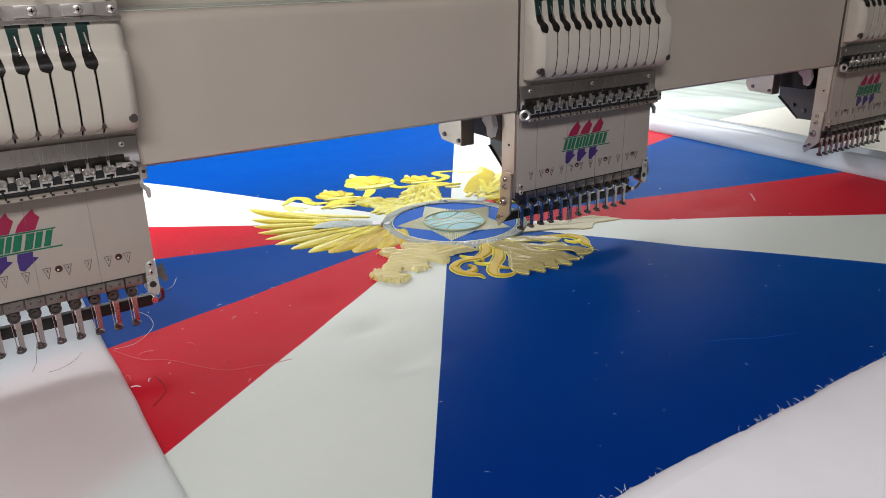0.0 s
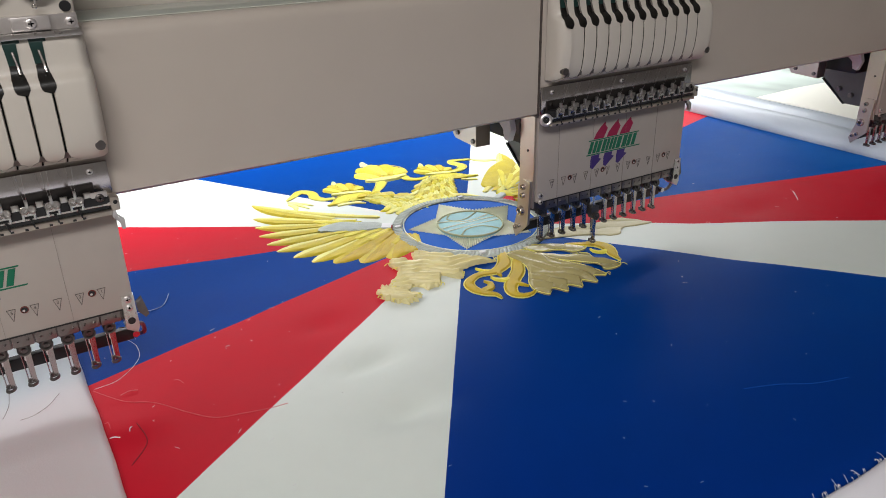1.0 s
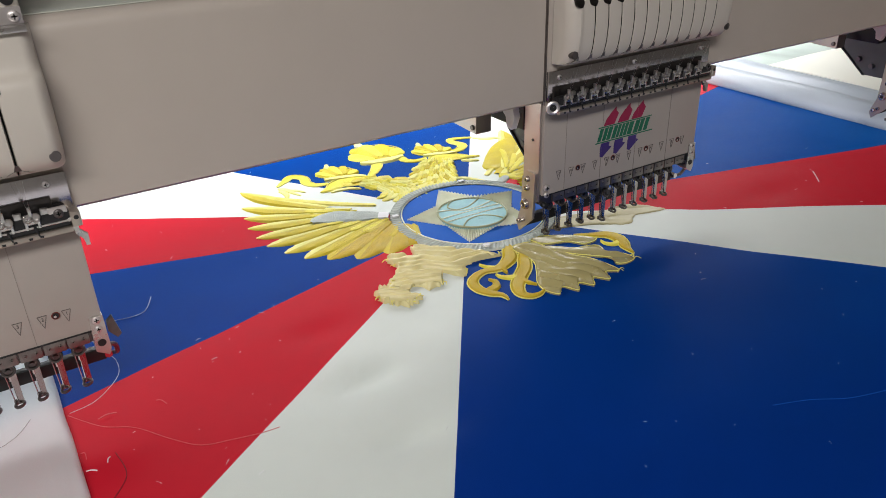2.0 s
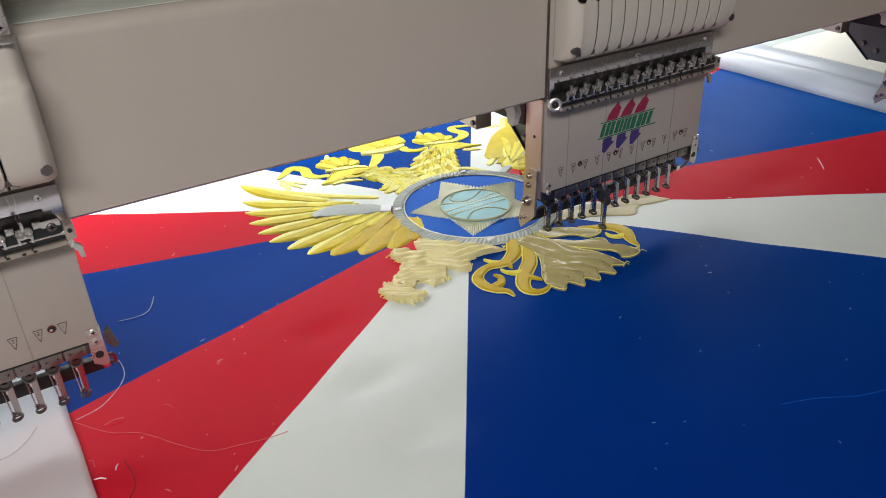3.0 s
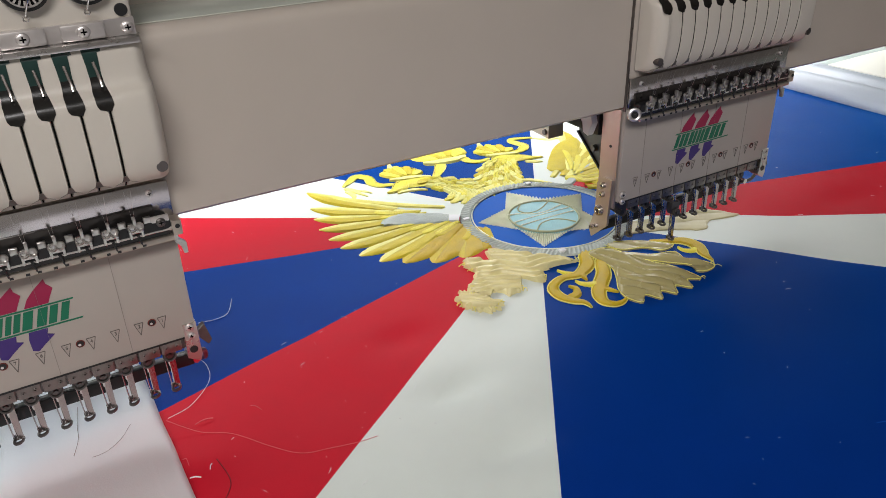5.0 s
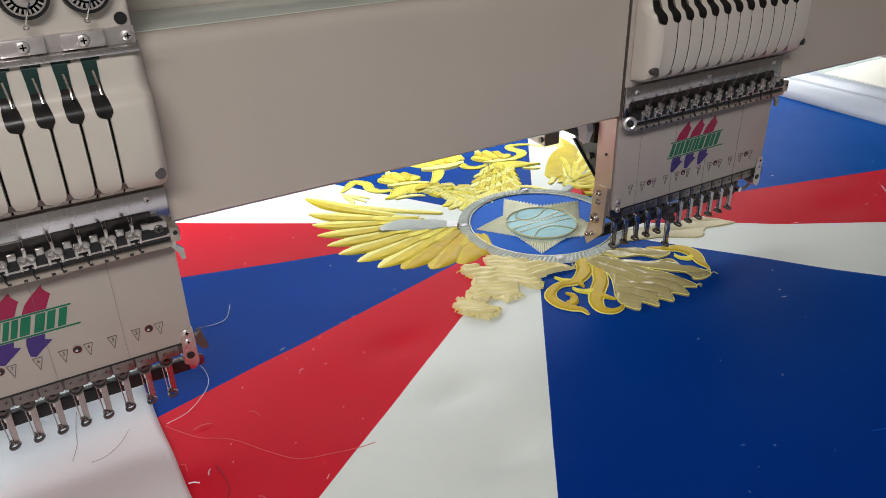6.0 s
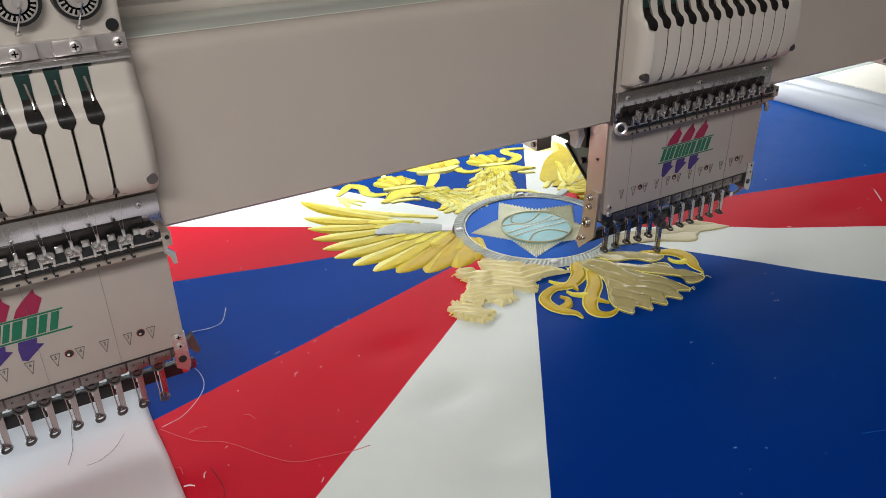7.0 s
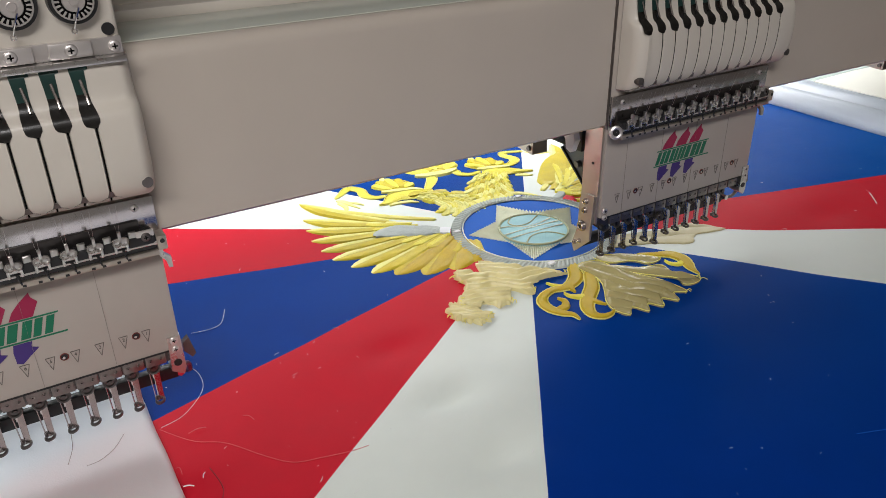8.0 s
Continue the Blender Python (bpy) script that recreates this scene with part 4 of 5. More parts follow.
# the finished wing: long primaries, shorter coverts over their roots
TIPS = [(0.304, 0.430), (0.286, 0.374), (0.276, 0.338), (0.269, 0.303), (0.268, 0.268), (0.271, 0.237), (0.283, 0.206), (0.298, 0.178), (0.321, 0.158), (0.352, 0.138), (0.390, 0.129), (0.420, 0.134)]
def wing(flip, count):
    """The long feathers of one wing; flip mirrors it over the badge's axis."""
    def put(x, y):
        return (2 * DX - x, y) if flip else (x, y)
    sgn = -1 if flip else 1
    for k, tip in enumerate(TIPS[:count]):
        t = k / (len(TIPS) - 1)
        inner = k > 7
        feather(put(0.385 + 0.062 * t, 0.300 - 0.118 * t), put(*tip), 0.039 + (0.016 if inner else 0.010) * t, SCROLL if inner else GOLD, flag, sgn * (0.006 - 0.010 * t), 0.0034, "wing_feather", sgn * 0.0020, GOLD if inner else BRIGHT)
    for k, tip in enumerate(TIPS[2:9] if not flip else TIPS[:3]):
        t = (k + 2) / (len(TIPS) - 1)
        bx, by = 0.400 + 0.046 * t, 0.292 - 0.100 * t
        mx, my = 0.5 * (tip[0] + bx) + 0.004, 0.5 * (tip[1] + by) + 0.012
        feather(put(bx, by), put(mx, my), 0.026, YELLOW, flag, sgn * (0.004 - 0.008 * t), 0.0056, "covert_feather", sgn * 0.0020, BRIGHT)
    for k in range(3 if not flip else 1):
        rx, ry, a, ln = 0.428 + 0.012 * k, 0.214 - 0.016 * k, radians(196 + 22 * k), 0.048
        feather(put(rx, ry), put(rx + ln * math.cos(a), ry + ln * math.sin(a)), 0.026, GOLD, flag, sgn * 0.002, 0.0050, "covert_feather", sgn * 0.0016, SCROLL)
    edge = [(0.446, 0.270, 0.010), (0.395, 0.312, 0.014), (0.345, 0.366, 0.012), (0.306, 0.420, 0.006)]
    stroke([(*put(x, y), w) for x, y, w in edge], "wing_edge", PALE, flag, 0.0046)


wing(False, 12)
wing(True, 7)
for tip in ((0.770, 0.352), (0.762, 0.330), (0.748, 0.305), (0.735, 0.252), (0.728, 0.228), (0.715, 0.204)):
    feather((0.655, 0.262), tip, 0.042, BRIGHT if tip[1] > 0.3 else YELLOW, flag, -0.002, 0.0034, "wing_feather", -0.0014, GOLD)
stroke([(0.652, 0.287, 0.026), (0.686, 0.312, 0.044), (0.726, 0.350, 0.046), (0.758, 0.374, 0.034), (0.775, 0.384, 0.010)], "wing_shoulder", GOLD, flag, 0.0064, label="gold stitched wing shoulder")
stroke([(0.344, 0.262, 0.008), (0.356, 0.266, 0.030), (0.378, 0.262, 0.048), (0.400, 0.250, 0.042)], "arm_guard", ARM_GREY, flag, 0.0054, 0.0026, label="pale grey stitched arm", rim=True, blunt=True)
stroke([(0.398, 0.248, 0.044), (0.414, 0.240, 0.040), (0.428, 0.230, 0.028)], "arm_sleeve", SILVER, flag, 0.0060, 0.0028, label="grey stitched sleeve", blunt=True)
stroke([(0.428, 0.230, 0.026), (0.440, 0.222, 0.026)], "cuff", LINT_WHITE, flag, 0.0062, 0.0030, label="white stitched cuff", blunt=True)

# necks, heads, crowns and ribbons
def neck(pts, rows, mats, length=0.026):
    """Rows of short overlapping feathers down a neck; the points run from body to head with its width."""
    path = spline(pts, 12)
    for r in range(rows):
        q = path[int(r * (len(path) - 2) / (rows - 1))]
        nxt = path[min(int(r * (len(path) - 2) / (rows - 1)) + 1, len(path) - 1)]
        d = Vector((nxt[0] - q[0], nxt[1] - q[1])).normalized()
        side = Vector((-d.y, d.x))
        count = max(2, round(q[2] / 0.013))
        for j in range(count):
            sft = (j - (count - 1) / 2) / count * q[2]
            sft += q[2] / count * (0.25 if r % 2 else -0.25)
            b = Vector((q[0], q[1])) + side * sft
            tip = b - d * length + side * sft * 0.45
            feather(tuple(b + d * length * 0.35), tuple(tip), 0.0150, mats[(r + 2 * j) % len(mats)], flag, 0.001, 0.0026 + 0.0004 * r, "neck_feather", 0.0010)


neck([(0.488, 0.274, 0.052), (0.506, 0.300, 0.054), (0.494, 0.330, 0.044), (0.470, 0.354, 0.034)], 11, (PALE, YELLOW, BRIGHT), 0.015)
neck([(0.552, 0.298, 0.056), (0.570, 0.320, 0.058), (0.588, 0.344, 0.052), (0.610, 0.366, 0.038)], 11, (YELLOW, BRIGHT, PALE, GOLD), 0.015)
stroke([(0.484, 0.358, 0.024), (0.464, 0.368, 0.036), (0.438, 0.373, 0.032), (0.416, 0.361, 0.016), (0.400, 0.357, 0.004)], "bird_head", YELLOW, flag, 0.0056, label="yellow stitched bird head", rim=True)
stroke([(0.452, 0.360, 0.010), (0.466, 0.364, 0.020), (0.480, 0.362, 0.004)], "cheek", GOLD, flag, 0.0050, 0.0022)
stroke([(0.412, 0.348, 0.004), (0.426, 0.350, 0.010), (0.444, 0.346, 0.010), (0.456, 0.336, 0.004)], "throat_plume", BRIGHT, flag, 0.0040)
stroke([(0.424, 0.430, 0.014), (0.440, 0.421, 0.040), (0.460, 0.411, 0.047), (0.480, 0.398, 0.020)], "crown", GOLD, flag, 0.0048, label="gold stitched crown", rim=True)
stroke([(0.424, 0.398, 0.008), (0.446, 0.392, 0.014), (0.470, 0.384, 0.012), (0.484, 0.374, 0.006)], "crown_band", BRIGHT, flag, 0.0048, 0.0014)
stroke([(0.448, 0.440, 0.014), (0.454, 0.458, 0.006)], "crown_cross", BRIGHT, flag, 0.0040)
stroke([(0.424, 0.383, 0.007), (0.406, 0.388, 0.012), (0.398, 0.404, 0.015), (0.401, 0.426, 0.015), (0.388, 0.441, 0.015), (0.370, 0.428, 0.010), (0.355, 0.416, 0.004)], "ribbon", YELLOW, flag, 0.0034, label="yellow stitched ribbon", rim=True)
for ribbon_end in (((0.354, 0.410, 0.010), (0.362, 0.398, 0.014), (0.366, 0.382, 0.008), (0.372, 0.364, 0.003)), ((0.352, 0.400, 0.008), (0.356, 0.382, 0.010), (0.350, 0.364, 0.003)), ((0.362, 0.396, 0.006), (0.374, 0.386, 0.008), (0.382, 0.372, 0.003))):
    stroke(list(ribbon_end), "ribbon_end", BRIGHT, flag, 0.0026)
stroke([(0.484, 0.366, 0.007), (0.500, 0.382, 0.013), (0.514, 0.398, 0.017), (0.524, 0.414, 0.018)], "ribbon", YELLOW, flag, 0.0034, label="yellow stitched ribbon", rim=True)
stroke([(0.499, 0.462, 0.022), (0.516, 0.458, 0.066), (0.542, 0.456, 0.084), (0.566, 0.448, 0.062), (0.582, 0.434, 0.020)], "crown", GOLD, flag, 0.0056, label="large gold stitched crown", rim=True)
stroke([(0.500, 0.428, 0.012), (0.524, 0.419, 0.020), (0.550, 0.415, 0.020), (0.574, 0.418, 0.010)], "crown_band", BRIGHT, flag, 0.0050, 0.0016)
stroke([(0.536, 0.500, 0.022), (0.541, 0.526, 0.008)], "crown_cross", BRIGHT, flag, 0.0040)
stroke([(0.568, 0.416, 0.014), (0.566, 0.398, 0.013), (0.580, 0.386, 0.011), (0.600, 0.388, 0.006)], "ribbon", YELLOW, flag, 0.0034, label="yellow stitched ribbon", rim=True)
stroke([(0.598, 0.374, 0.026), (0.622, 0.373, 0.036), (0.645, 0.363, 0.026), (0.660, 0.353, 0.012), (0.676, 0.346, 0.004)], "bird_head", YELLOW, flag, 0.0056, label="yellow stitched bird head", rim=True)
stroke([(0.640, 0.346, 0.008), (0.652, 0.338, 0.012), (0.664, 0.330, 0.004)], "throat_plume", BRIGHT, flag, 0.0040)
stroke([(0.594, 0.426, 0.014), (0.610, 0.417, 0.040), (0.630, 0.412, 0.046), (0.650, 0.400, 0.020)], "crown", GOLD, flag, 0.0048, label="gold stitched crown", rim=True)
stroke([(0.600, 0.398, 0.008), (0.620, 0.391, 0.014), (0.640, 0.385, 0.012), (0.654, 0.380, 0.006)], "crown_band", BRIGHT, flag, 0.0048, 0.0014)
stroke([(0.618, 0.440, 0.014), (0.624, 0.458, 0.006)], "crown_cross", BRIGHT, flag, 0.0040)
stroke([(0.640, 0.388, 0.008), (0.664, 0.390, 0.014), (0.681, 0.405, 0.016), (0.675, 0.428, 0.014), (0.684, 0.440, 0.012), (0.716, 0.428, 0.006)], "ribbon", YELLOW, flag, 0.0034, label="yellow stitched ribbon", rim=True)
stroke([(0.716, 0.426, 0.006), (0.732, 0.408, 0.014), (0.748, 0.404, 0.012), (0.756, 0.390, 0.004)], "ribbon_end", BRIGHT, flag, 0.0026)
for base, tips, wide in (((0.453, 0.392), ((0.424, 0.430), (0.437, 0.440), (0.455, 0.442), (0.471, 0.433), (0.483, 0.406)), 0.017),
                         ((0.627, 0.392), ((0.595, 0.427), (0.610, 0.440), (0.629, 0.441), (0.646, 0.430), (0.656, 0.406)), 0.017),
                         ((0.541, 0.420), ((0.500, 0.468), (0.518, 0.494), (0.543, 0.500), (0.567, 0.488), (0.584, 0.450)), 0.030)):
    for k, (tx, ty) in enumerate(tips):
        bx, by = base[0] + 0.35 * (tx - base[0]), base[1] + 0.15 * (ty - base[1])
        stroke([(bx, by, wide * 0.5), ((bx + tx) / 2, (by + ty) / 2, wide), (tx, ty, wide * 0.9)], "crown_petal", (YELLOW, GOLD)[k % 2], flag, 0.0050, 0.0016)
stroke([(0.592, 0.308, 0.005), (0.589, 0.291, 0.011), (0.605, 0.279, 0.011), (0.622, 0.252, 0.004)], "scroll", BRIGHT, flag, 0.0034)
stroke([(0.562, 0.292, 0.020), (0.545, 0.289, 0.024), (0.510, 0.284, 0.020), (0.472, 0.266, 0.010)], "collar", PALE, flag, 0.0036)

# raised wing of the other side, and the sword across it
stroke([(0.632, 0.233, 0.015), (0.680, 0.261, 0.017), (0.730, 0.289, 0.017), (0.800, 0.330, 0.006)], "sword", ARM_GREY, flag, 0.0060, label="white stitched sword blade")

# unfinished beige applique of the lower half, with bare violet cloth between
cloth_patch([(0.423, 0.128), (0.460, 0.096), (0.486, 0.066), (0.497, 0.047), (0.470, 0.051), (0.447, 0.047), (0.441, 0.033), (0.429, 0.033), (0.418, 0.050), (0.404, 0.029), (0.389, 0.026), (0.373, 0.042), (0.360, 0.034), (0.349, 0.047), (0.352, 0.064), (0.367, 0.076), (0.378, 0.092), (0.376, 0.107), (0.385, 0.123), (0.399, 0.118), (0.408, 0.104)], "applique", PALE_SATIN, flag, 0.0066, 0.0058, 560, -28, 4, 0.12, label="loose wrinkled beige satin piece", rough_fold=0.12, gather=6.5)
cloth_patch([(0.338, 0.060), (0.350, 0.050), (0.361, 0.034), (0.366, 0.016), (0.348, 0.012), (0.333, 0.026), (0.327, 0.044)], "applique_tail", PALE_SATIN, flag, 0.0070, 0.0056, 820, -28, 6, 0.34, label="crumpled frayed beige satin end", rough_fold=0.6, gather=7.0)
cloth_patch([(0.520, 0.052), (0.550, 0.050), (0.559, 0.023), (0.570, -0.005), (0.584, -0.029), (0.590, -0.064), (0.574, -0.058), (0.566, -0.074), (0.553, -0.060), (0.542, -0.074), (0.531, -0.060), (0.520, -0.073), (0.510, -0.056), (0.497, -0.067), (0.489, -0.050), (0.494, -0.031), (0.508, -0.012), (0.521, 0.012)], "applique", SATIN, flag, 0.0064, 0.0050, 390, -66, 3, 0.0, 0.0012, cord=True, label="fluted beige satin wing piece")
cloth_patch([(0.550, 0.036), (0.566, 0.024), (0.583, 0.008), (0.611, -0.002), (0.609, -0.022), (0.621, -0.034), (0.626, -0.052), (0.610, -0.056), (0.599, -0.050), (0.603, -0.036), (0.589, -0.021), (0.571, -0.002), (0.555, 0.020)], "applique", SATIN, flag, 0.0034, 0.0024, 280, -45, 3, 0.0, 0.0012, cord=True, label="beige satin wing piece")
cloth_patch([(0.554, 0.060), (0.590, 0.046), (0.624, 0.014), (0.602, 0.009), (0.588, 0.026), (0.560, 0.038)], "applique", SATIN, flag, 0.0030, 0.0010, 300, -45, 4, 0.0, 0.0012, cord=True, label="narrow beige satin wing piece")
cloth_patch([(0.590, 0.092), (0.630, 0.090), (0.690, 0.072), (0.735, 0.066), (0.762, 0.030), (0.740, 0.030), (0.715, 0.036), (0.692, 0.022), (0.668, 0.036), (0.640, 0.052), (0.592, 0.070)], "applique", MID_SATIN, flag, 0.0020, 0.0007, 260, -30, 5, 0.06, 0.0008, label="flat beige satin piece")
stroke([(0.606, 0.036, 0.006), (0.626, 0.024, 0.011), (0.643, 0.014, 0.018), (0.648, 0.000, 0.019), (0.644, -0.014, 0.016), (0.638, -0.026, 0.011), (0.635, -0.042, 0.002)], "scroll", SCROLL, flag, 0.0046, 0.0012, label="gold stitched hook", rim=True)
stroke([(0.644, -0.009, 0.010), (0.632, -0.010, 0.009), (0.625, -0.003, 0.006), (0.625, 0.006, 0.002)], "scroll", YELLOW, flag, 0.004, 0.0012)
stroke([(0.524, 0.062, 0.0084), (0.514, 0.050, 0.0160), (0.503, 0.033, 0.0185), (0.480, 0.021, 0.0143), (0.458, 0.024, 0.0109), (0.441, 0.018, 0.0118), (0.432, 0.007, 0.0134), (0.431, -0.008, 0.0134), (0.437, -0.021, 0.0118), (0.445, -0.031, 0.0076), (0.445, -0.043, 0.0017)], "scroll", SCROLL, flag, 0.0052, 0.0010, label="gold stitched scroll", rim=True, steps=34)
stroke([(0.436, -0.014, 0.012), (0.449, -0.012, 0.012), (0.456, -0.003, 0.008), (0.452, 0.006, 0.002)], "scroll_barb", SCROLL, flag, 0.0044, 0.0012)
stroke([(0.484, 0.024, 0.012), (0.481, 0.014, 0.008), (0.479, 0.005, 0.002)], "scroll_barb", SCROLL, flag, 0.0044, 0.0012)
stroke([(0.476, 0.022, 0.010), (0.468, 0.031, 0.006), (0.463, 0.041, 0.002)], "scroll_barb", YELLOW, flag, 0.0044, 0.0012)
stroke([(0.527, 0.040, 0.0050), (0.520, 0.028, 0.0143), (0.505, 0.006, 0.0176), (0.486, -0.010, 0.0176), (0.470, -0.026, 0.0160), (0.464, -0.041, 0.0134), (0.470, -0.051, 0.0109), (0.480, -0.053, 0.0067), (0.491, -0.049, 0.0017)], "scroll", SCROLL, flag, 0.0054, 0.0010, label="gold stitched scroll", rim=True, steps=34)
stroke([(0.486, -0.009, 0.013), (0.475, -0.004, 0.010), (0.468, 0.003, 0.006), (0.466, 0.011, 0.002)], "scroll_barb", YELLOW, flag, 0.0044, 0.0012)
stroke([(0.482, -0.014, 0.012), (0.486, -0.024, 0.008), (0.491, -0.035, 0.002)], "scroll_barb", SCROLL, flag, 0.0044, 0.0012)
# frayed ends of the cut satin
rng = random.Random(11)
for x, y in ((0.377, 0.110), (0.352, 0.060), (0.349, 0.048), (0.330, 0.040), (0.335, 0.024), (0.350, 0.013), (0.365, 0.018), (0.497, 0.047), (0.441, 0.033), (0.404, 0.028), (0.376, 0.092), (0.589, -0.064), (0.624, -0.053)):
    for k in range(3):
        a, ln = rng.uniform(0, 2 * math.pi), rng.uniform(0.004, 0.010)
        ex, ey = x + ln * math.cos(a), y + ln * math.sin(a)
        part("frayed_thread", tube(bmesh.new(), [(x, y, cloth_height(x, y) + 0.003), ((x + ex) / 2 + rng.uniform(-0.002, 0.002), (y + ey) / 2, cloth_height(x, y) + 0.005), (ex, ey, cloth_height(ex, ey) + 0.002)], 0.0005, 5, 2), PALE, flag)

# ---- white strips that hold the flag in the sliding frame ----
def border(name, along, at, reach_out, lo, hi, prof, label, mat, wob=0.0012, fuzz=0.0):
    """A strip of cloth with a rolled edge: prof gives (distance outwards, height)."""
    strip_ob = thing(name, label, "fabric strip")
    prof = [tuple(q) for q in spline(prof, 4)]
    fold = next(i for i, q in enumerate(prof) if q[0] > 0.018)
    for pname, cols in (("rolled_edge", prof[:fold + 1]), ("cloth", prof[fold:])):
        bm = bmesh.new()
        rows = []
        for s in np.linspace(lo, hi, 160):
            row = []
            for d, z in cols:
                w = wob * noise.noise((s * 7, d * 3, at * 10)) + 0.6 * wob * noise.noise((s * 25, d * 4, at * 10)) + fuzz * noise.noise((s * 160, 1, at))
                zz = z + (0.004 * noise.noise((s * 5, d * 9, at)) * min(1, (d - 0.018) * 60) if d > 0.018 else 0)
                row.append(bm.verts.new((at + reach_out * (d + w), s, zz) if along == "y" else (s, at + reach_out * (d + w), zz)))
            rows.append(row)
        for r0, r1 in zip(rows, rows[1:]):
            for i in range(len(cols) - 1):
                bm.faces.new((r0[i], r0[i + 1], r1[i + 1], r1[i]))
        part(pname, bm, mat, strip_ob)
    return strip_ob


EDGE = [(0.004, -0.004), (0.0, 0.0), (0.0005, 0.005), (0.006, 0.0095), (0.02, 0.0115), (0.06, 0.0125), (0.108, 0.012), (0.124, 0.009), (0.136, 0.0055), (0.18, 0.0060), (0.31, 0.0060), (0.34, -0.004), (0.45, -0.006), (0.46, -0.008)]
left_strip = border("border_strip", "y", 0.0, -1, -0.60, 1.05, EDGE, "white glossy fabric strip clamped over the flag edge", COVER_CLOTH)
front_strip = border("border_strip", "x", -0.452, -1, -0.05, 1.40, [(0.004, -0.004), (0.0, 0.0), (0.0, 0.008), (0.005, 0.0125), (0.02, 0.0145), (0.06, 0.014), (0.15, 0.012), (0.30, 0.010), (0.31, -0.3)], "thick white fabric strip over the frayed flag edge", FRONT_CLOTH, 0.002, 0.0012)
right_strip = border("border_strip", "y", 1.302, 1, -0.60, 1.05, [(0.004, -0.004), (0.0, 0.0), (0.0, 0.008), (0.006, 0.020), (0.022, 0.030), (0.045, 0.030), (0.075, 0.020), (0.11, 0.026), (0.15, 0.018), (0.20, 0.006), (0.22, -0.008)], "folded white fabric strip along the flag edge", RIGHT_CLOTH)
bm = bmesh.new()
grid = []
for u in np.linspace(1.47, 2.85, 70):
    grid.append([bm.verts.new((u, v, 0.004 + 0.006 * noise.noise((u * 5, v * 4, 9)) + 0.003 * noise.noise((u * 18, v * 9, 4)))) for v in np.linspace(-0.58, 1.2, 60)])
for r0, r1 in zip(grid, grid[1:]):
    for i in range(len(r0) - 1):
        bm.faces.new((r0[i], r0[i + 1], r1[i + 1], r1[i]))
film = solid("backing_film", bm, FILM, "pale green glossy backing film spread on the table", "film")

bm = bmesh.new()
grid = []
for u in np.linspace(1.46, 2.3, 30):
    grid.append([bm.verts.new((u + 0.05 * (v - 0.1), v, 0.017 + 0.003 * noise.noise((u * 6, v * 6, 2)))) for v in np.linspace(-0.25, 0.40, 24)])
for r0, r1 in zip(grid, grid[1:]):
    for i in range(len(r0) - 1):
        bm.faces.new((r0[i], r0[i + 1], r1[i + 1], r1[i]))
made = bmesh.ops.extrude_face_region(bm, geom=bm.faces[:])
for v in made["geom"]:
    if isinstance(v, bmesh.types.BMVert):
        v.co.z -= 0.016
sheet = solid("backing_sheet", bm, SHEET_PAPER, "cream white backing sheets stacked on the film", "backing sheet")

# ---- loose threads and lint on the flag ----
def loose(pts, r, mat, label):
    return solid("thread", tube(bmesh.new(), [(a, b, cloth_height(a, b) + r + c) for a, b, c in pts], r, 6, 8), mat, label, "thread")


threads = [
    loose([(0.002, 0.008, 0.010), (0.025, -0.012, 0.001), (0.049, -0.029, 0.0), (0.072, -0.062, 0.0), (0.091, -0.084, 0.0), (0.115, -0.092, 0.0), (0.138, -0.098, 0.0), (0.155, -0.100, 0.0)], 0.00030, LINT_PINK, "long pink loose thread lying on the flag"),
    loose([(0.004, 0.010, 0.010), (0.028, 0.028, 0.002), (0.052, 0.055, 0.002), (0.056, 0.080, 0.004), (0.048, 0.100, 0.006), (0.040, 0.108, 0.008)], 0.00026, LINT_WHITE, "curled white thread end on the flag"),
    loose([(0.070, 0.163, 0.001), (0.090, 0.160, 0.001), (0.104, 0.166, 0.001), (0.116, 0.192, 0.001)], 0.00032, LINT_WHITE, "short bent white thread on blue cloth"),
    loose([(0.028, -0.052, 0.0), (0.030, -0.085, 0.0), (0.012, -0.110, 0.0)], 0.0004, LINT_DARK, "dark red thread end on red cloth"),
    loose([(0.529, -0.318, 0.0), (0.562, -0.331, 0.0), (0.592, -0.349, 0.0), (0.628, -0.361, 0.0)], 0.0003, ROYAL, "thin blue thread on blue cloth"),
    loose([(1.040, -0.006, 0.001), (1.028, -0.019, 0.001), (1.012, -0.035, 0.001)], 0.0006, LINT_WHITE, "white thread snippet on red cloth"),
    loose([(0.572, 0.118, 0.006), (0.566, 0.104, 0.006), (0.552, 0.098, 0.005)], 0.00032, LINT_WHITE, "white thread end on the badge"),
]
for pts, width, mat, label in (
        ([(0.024, 0.000, 0.001), (0.032, 0.001, 0.002), (0.040, 0.000, 0.001)], 0.00045, LINT_PINK, "short pink thread snippet on red cloth"),
        ([(0.074, -0.001, 0.0), (0.078, -0.005, 0.001), (0.081, -0.012, 0.0)], 0.00035, LINT_PINK, "short pink thread snippet on red cloth"),
        ([(0.003, -0.062, 0.0), (0.007, -0.064, 0.001), (0.011, -0.066, 0.0)], 0.0006, LINT_WHITE, "white thread snippet beside the white strip"),
        ([(0.020, -0.061, 0.0), (0.021, -0.058, 0.001), (0.023, -0.055, 0.0)], 0.0005, LINT_WHITE, "white thread snippet on red cloth"),
        ([(0.003, -0.037, 0.0), (0.006, -0.039, 0.001), (0.006, -0.047, 0.0)], 0.0003, LINT_PINK, "small pink thread curl beside the white strip")):
    threads.append(loose(pts, width, mat, label))
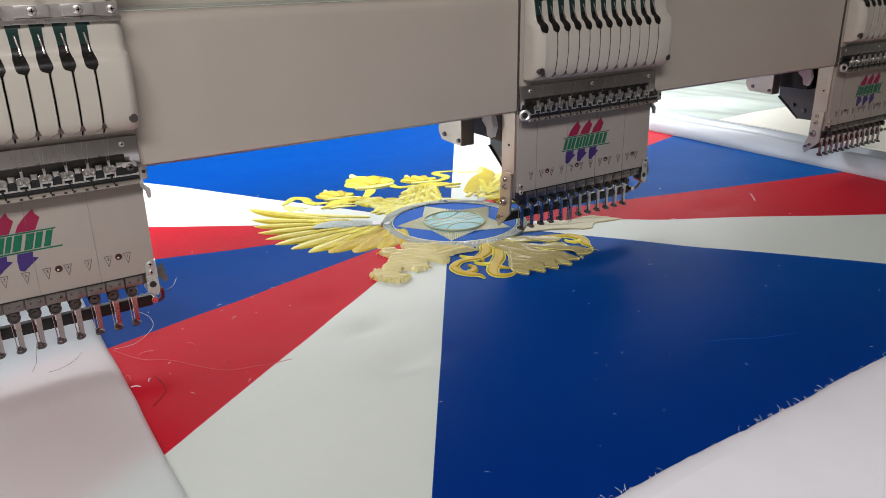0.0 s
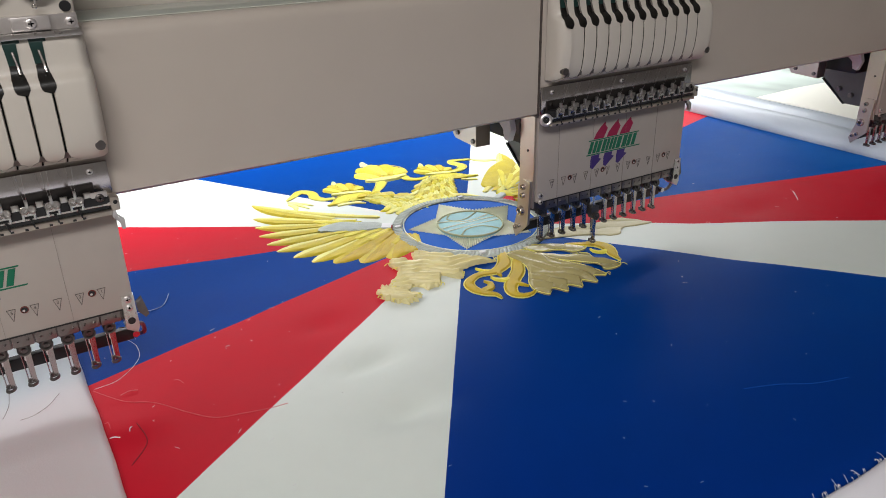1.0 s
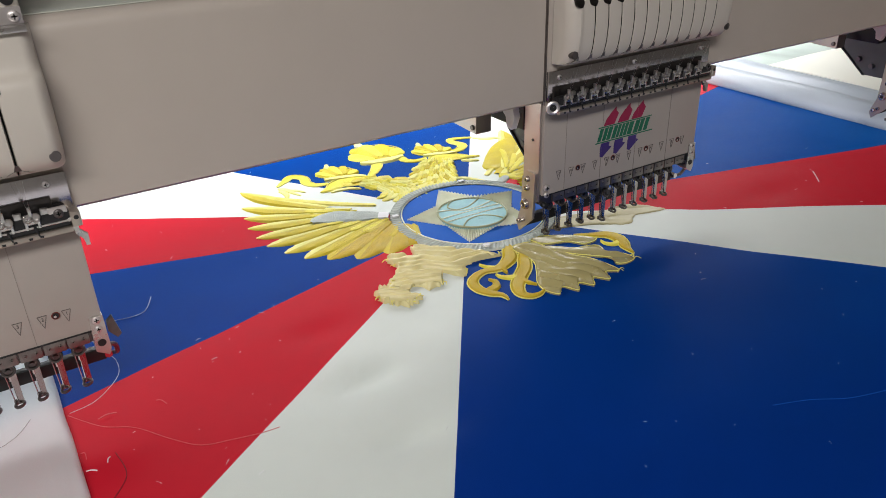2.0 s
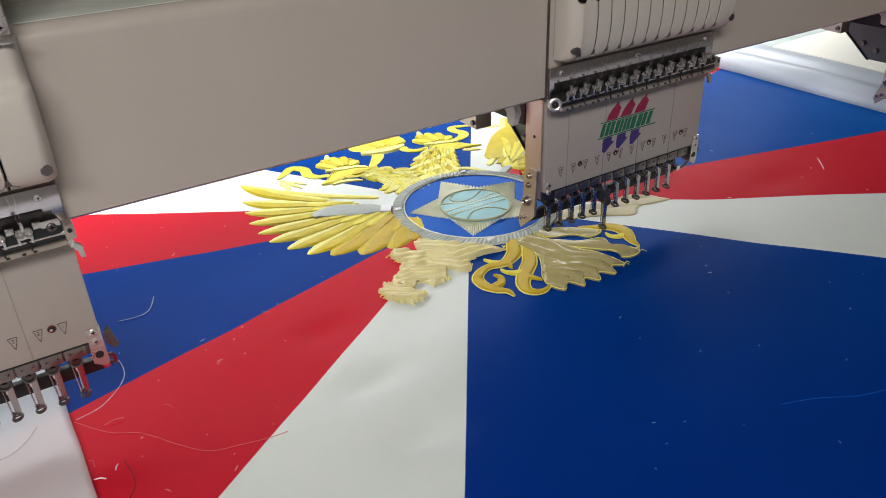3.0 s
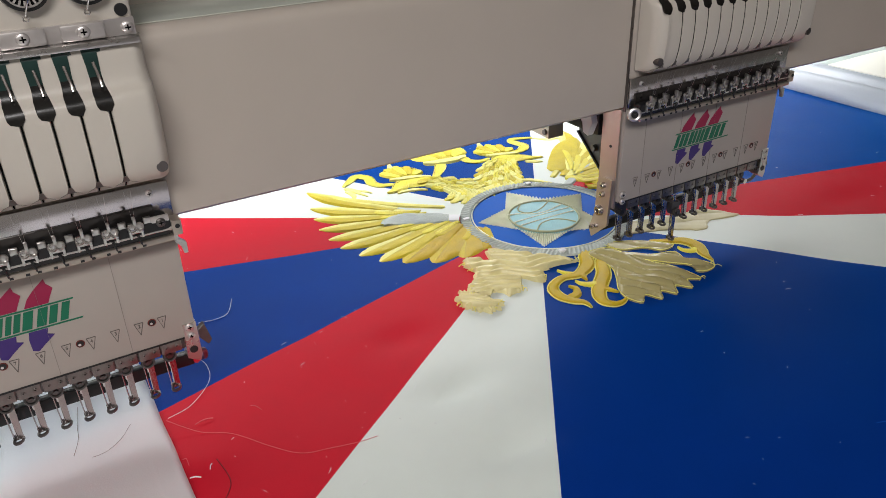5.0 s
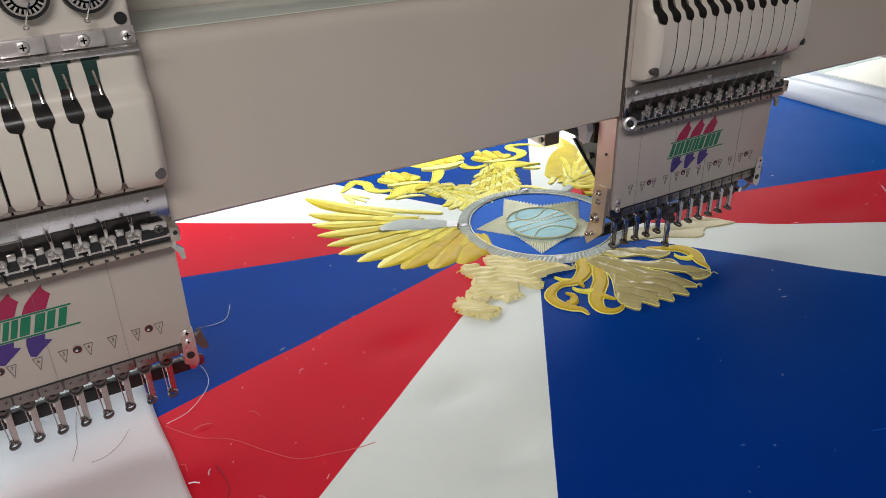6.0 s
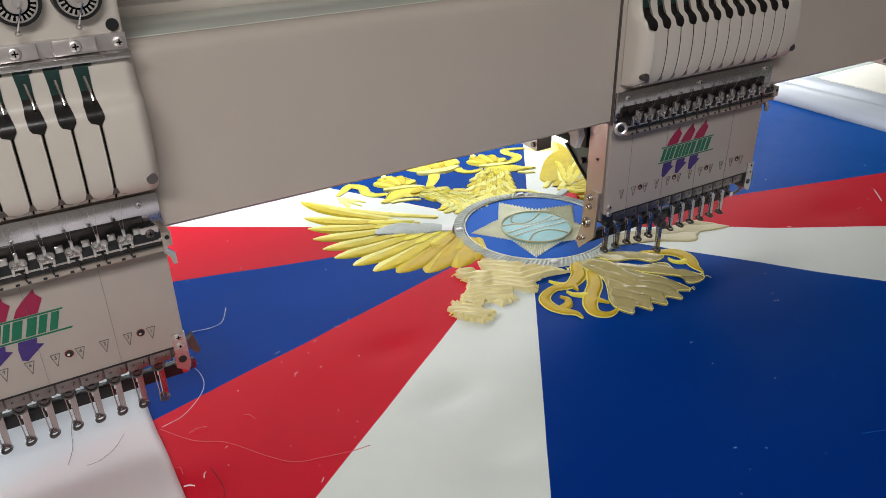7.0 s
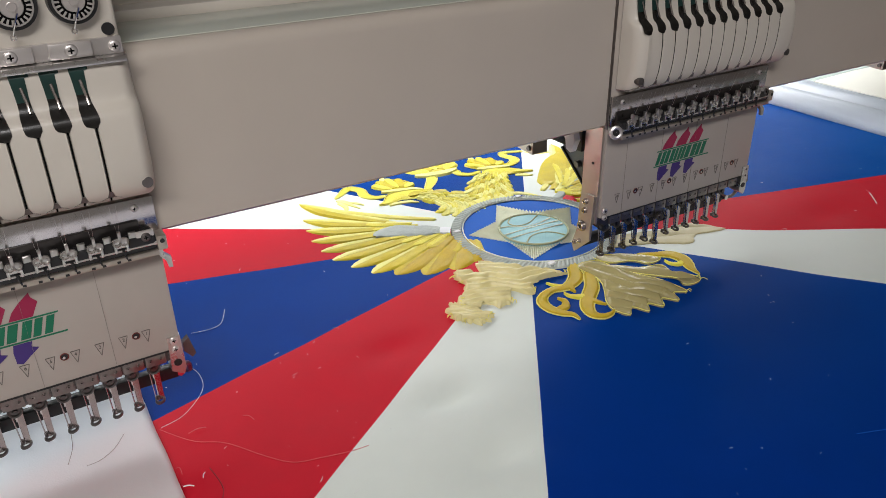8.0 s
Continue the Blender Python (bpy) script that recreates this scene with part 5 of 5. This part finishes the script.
threads.append(loose([(-0.026, 0.017, 0.0125), (-0.037, 0.001, 0.0128), (-0.050, -0.008, 0.0128), (-0.061, -0.009, 0.0128)], 0.00018, SEAM_INK, "thin curved grey thread on the white strip"))
hang = loose([(-0.062, 0.062, 0.016), (-0.066, 0.040, 0.0135), (-0.068, 0.020, 0.013), (-0.074, 0.0, 0.0135)], 0.00024, SEAM_INK, "thin grey thread lying on the white strip")
threads.append(hang)
rnd = random.Random(5)
bm = bmesh.new()
for k in range(150):
    px, py = rnd.uniform(0.02, 1.2), rnd.uniform(-0.44, 0.5)
    if k < 22:
        px, py = rnd.uniform(0.02, 0.26), rnd.uniform(-0.14, 0.10)
    if math.hypot(px - DX, py - DY) < 0.25:
        continue
    a, ln = rnd.uniform(0, math.pi), rnd.choice((0.001, 0.0015, 0.002, 0.003, 0.006))
    ex, ey = px + ln * math.cos(a), py + ln * math.sin(a)
    tube(bm, [(px, py, cloth_height(px, py) + 0.0006), ((px + ex) / 2 + 0.0004, (py + ey) / 2, cloth_height(px, py) + 0.0009), (ex, ey, cloth_height(ex, ey) + 0.0006)], rnd.uniform(0.00012, 0.00028), 4, 2)
# frayed loops along the front edge
for k in range(130):
    px = rnd.uniform(0.2, 1.0)
    py, ln = -0.4505, rnd.choice((0.002, 0.003, 0.004, 0.005, 0.008))
    a = rnd.uniform(0.6, 2.5)
    tube(bm, [(px, py, 0.003), (px + ln * 0.5 * math.cos(a), py + ln * 0.6, 0.006), (px + ln * math.cos(a), py + ln * math.sin(a), 0.003 + rnd.uniform(0, 0.004))], rnd.uniform(0.00012, 0.00026), 4, 3)
lint = solid("lint", bm, LINT_WHITE, "tiny white thread clippings strewn over the flag", "lint", kind="stuff")


# ---- what moves ----
def motions():
    rows = [(t, pose(sx, sy, 0)) for t, sx, sy in SHIFT]
    for ob in (flag, left_strip, front_strip, right_strip, film, sheet, lint, *threads):
        walk(ob, rows)
    # the seventh needle sews at about 750 stitches a minute
    turns = ((0, 0.1), (0.5, 6.3), (1.0, 12.5), (1.5, 18.5), (3.0, 37.5), (3.5, 43.5), (4.0, 50.2), (4.5, 56.0), (6.0, 75.4), (6.5, 81.5), (7.0, 87.5), (7.5, 93.65), (8.0, 100.2))
    x7 = NEEDLE_X - 6 * PITCH
    for ob in sewing.children:
        if abs(ob.location.x - x7) < 1e-4 and ob.name.startswith(("presser_foot", "needle_bar")):
            deep = 0.026 if ob.name.startswith("presser_foot") else 0.033
            home = ob.location.copy()
            stitch = []
            for k in range(241):
                t = k / 30
                n = float(np.interp(t, [q[0] for q in turns], [q[1] for q in turns]))
                stitch.append((t, pose(home.x, home.y, home.z - deep * (0.5 - 0.5 * math.cos(2 * math.pi * n)))))
            walk(ob, stitch)


motions()
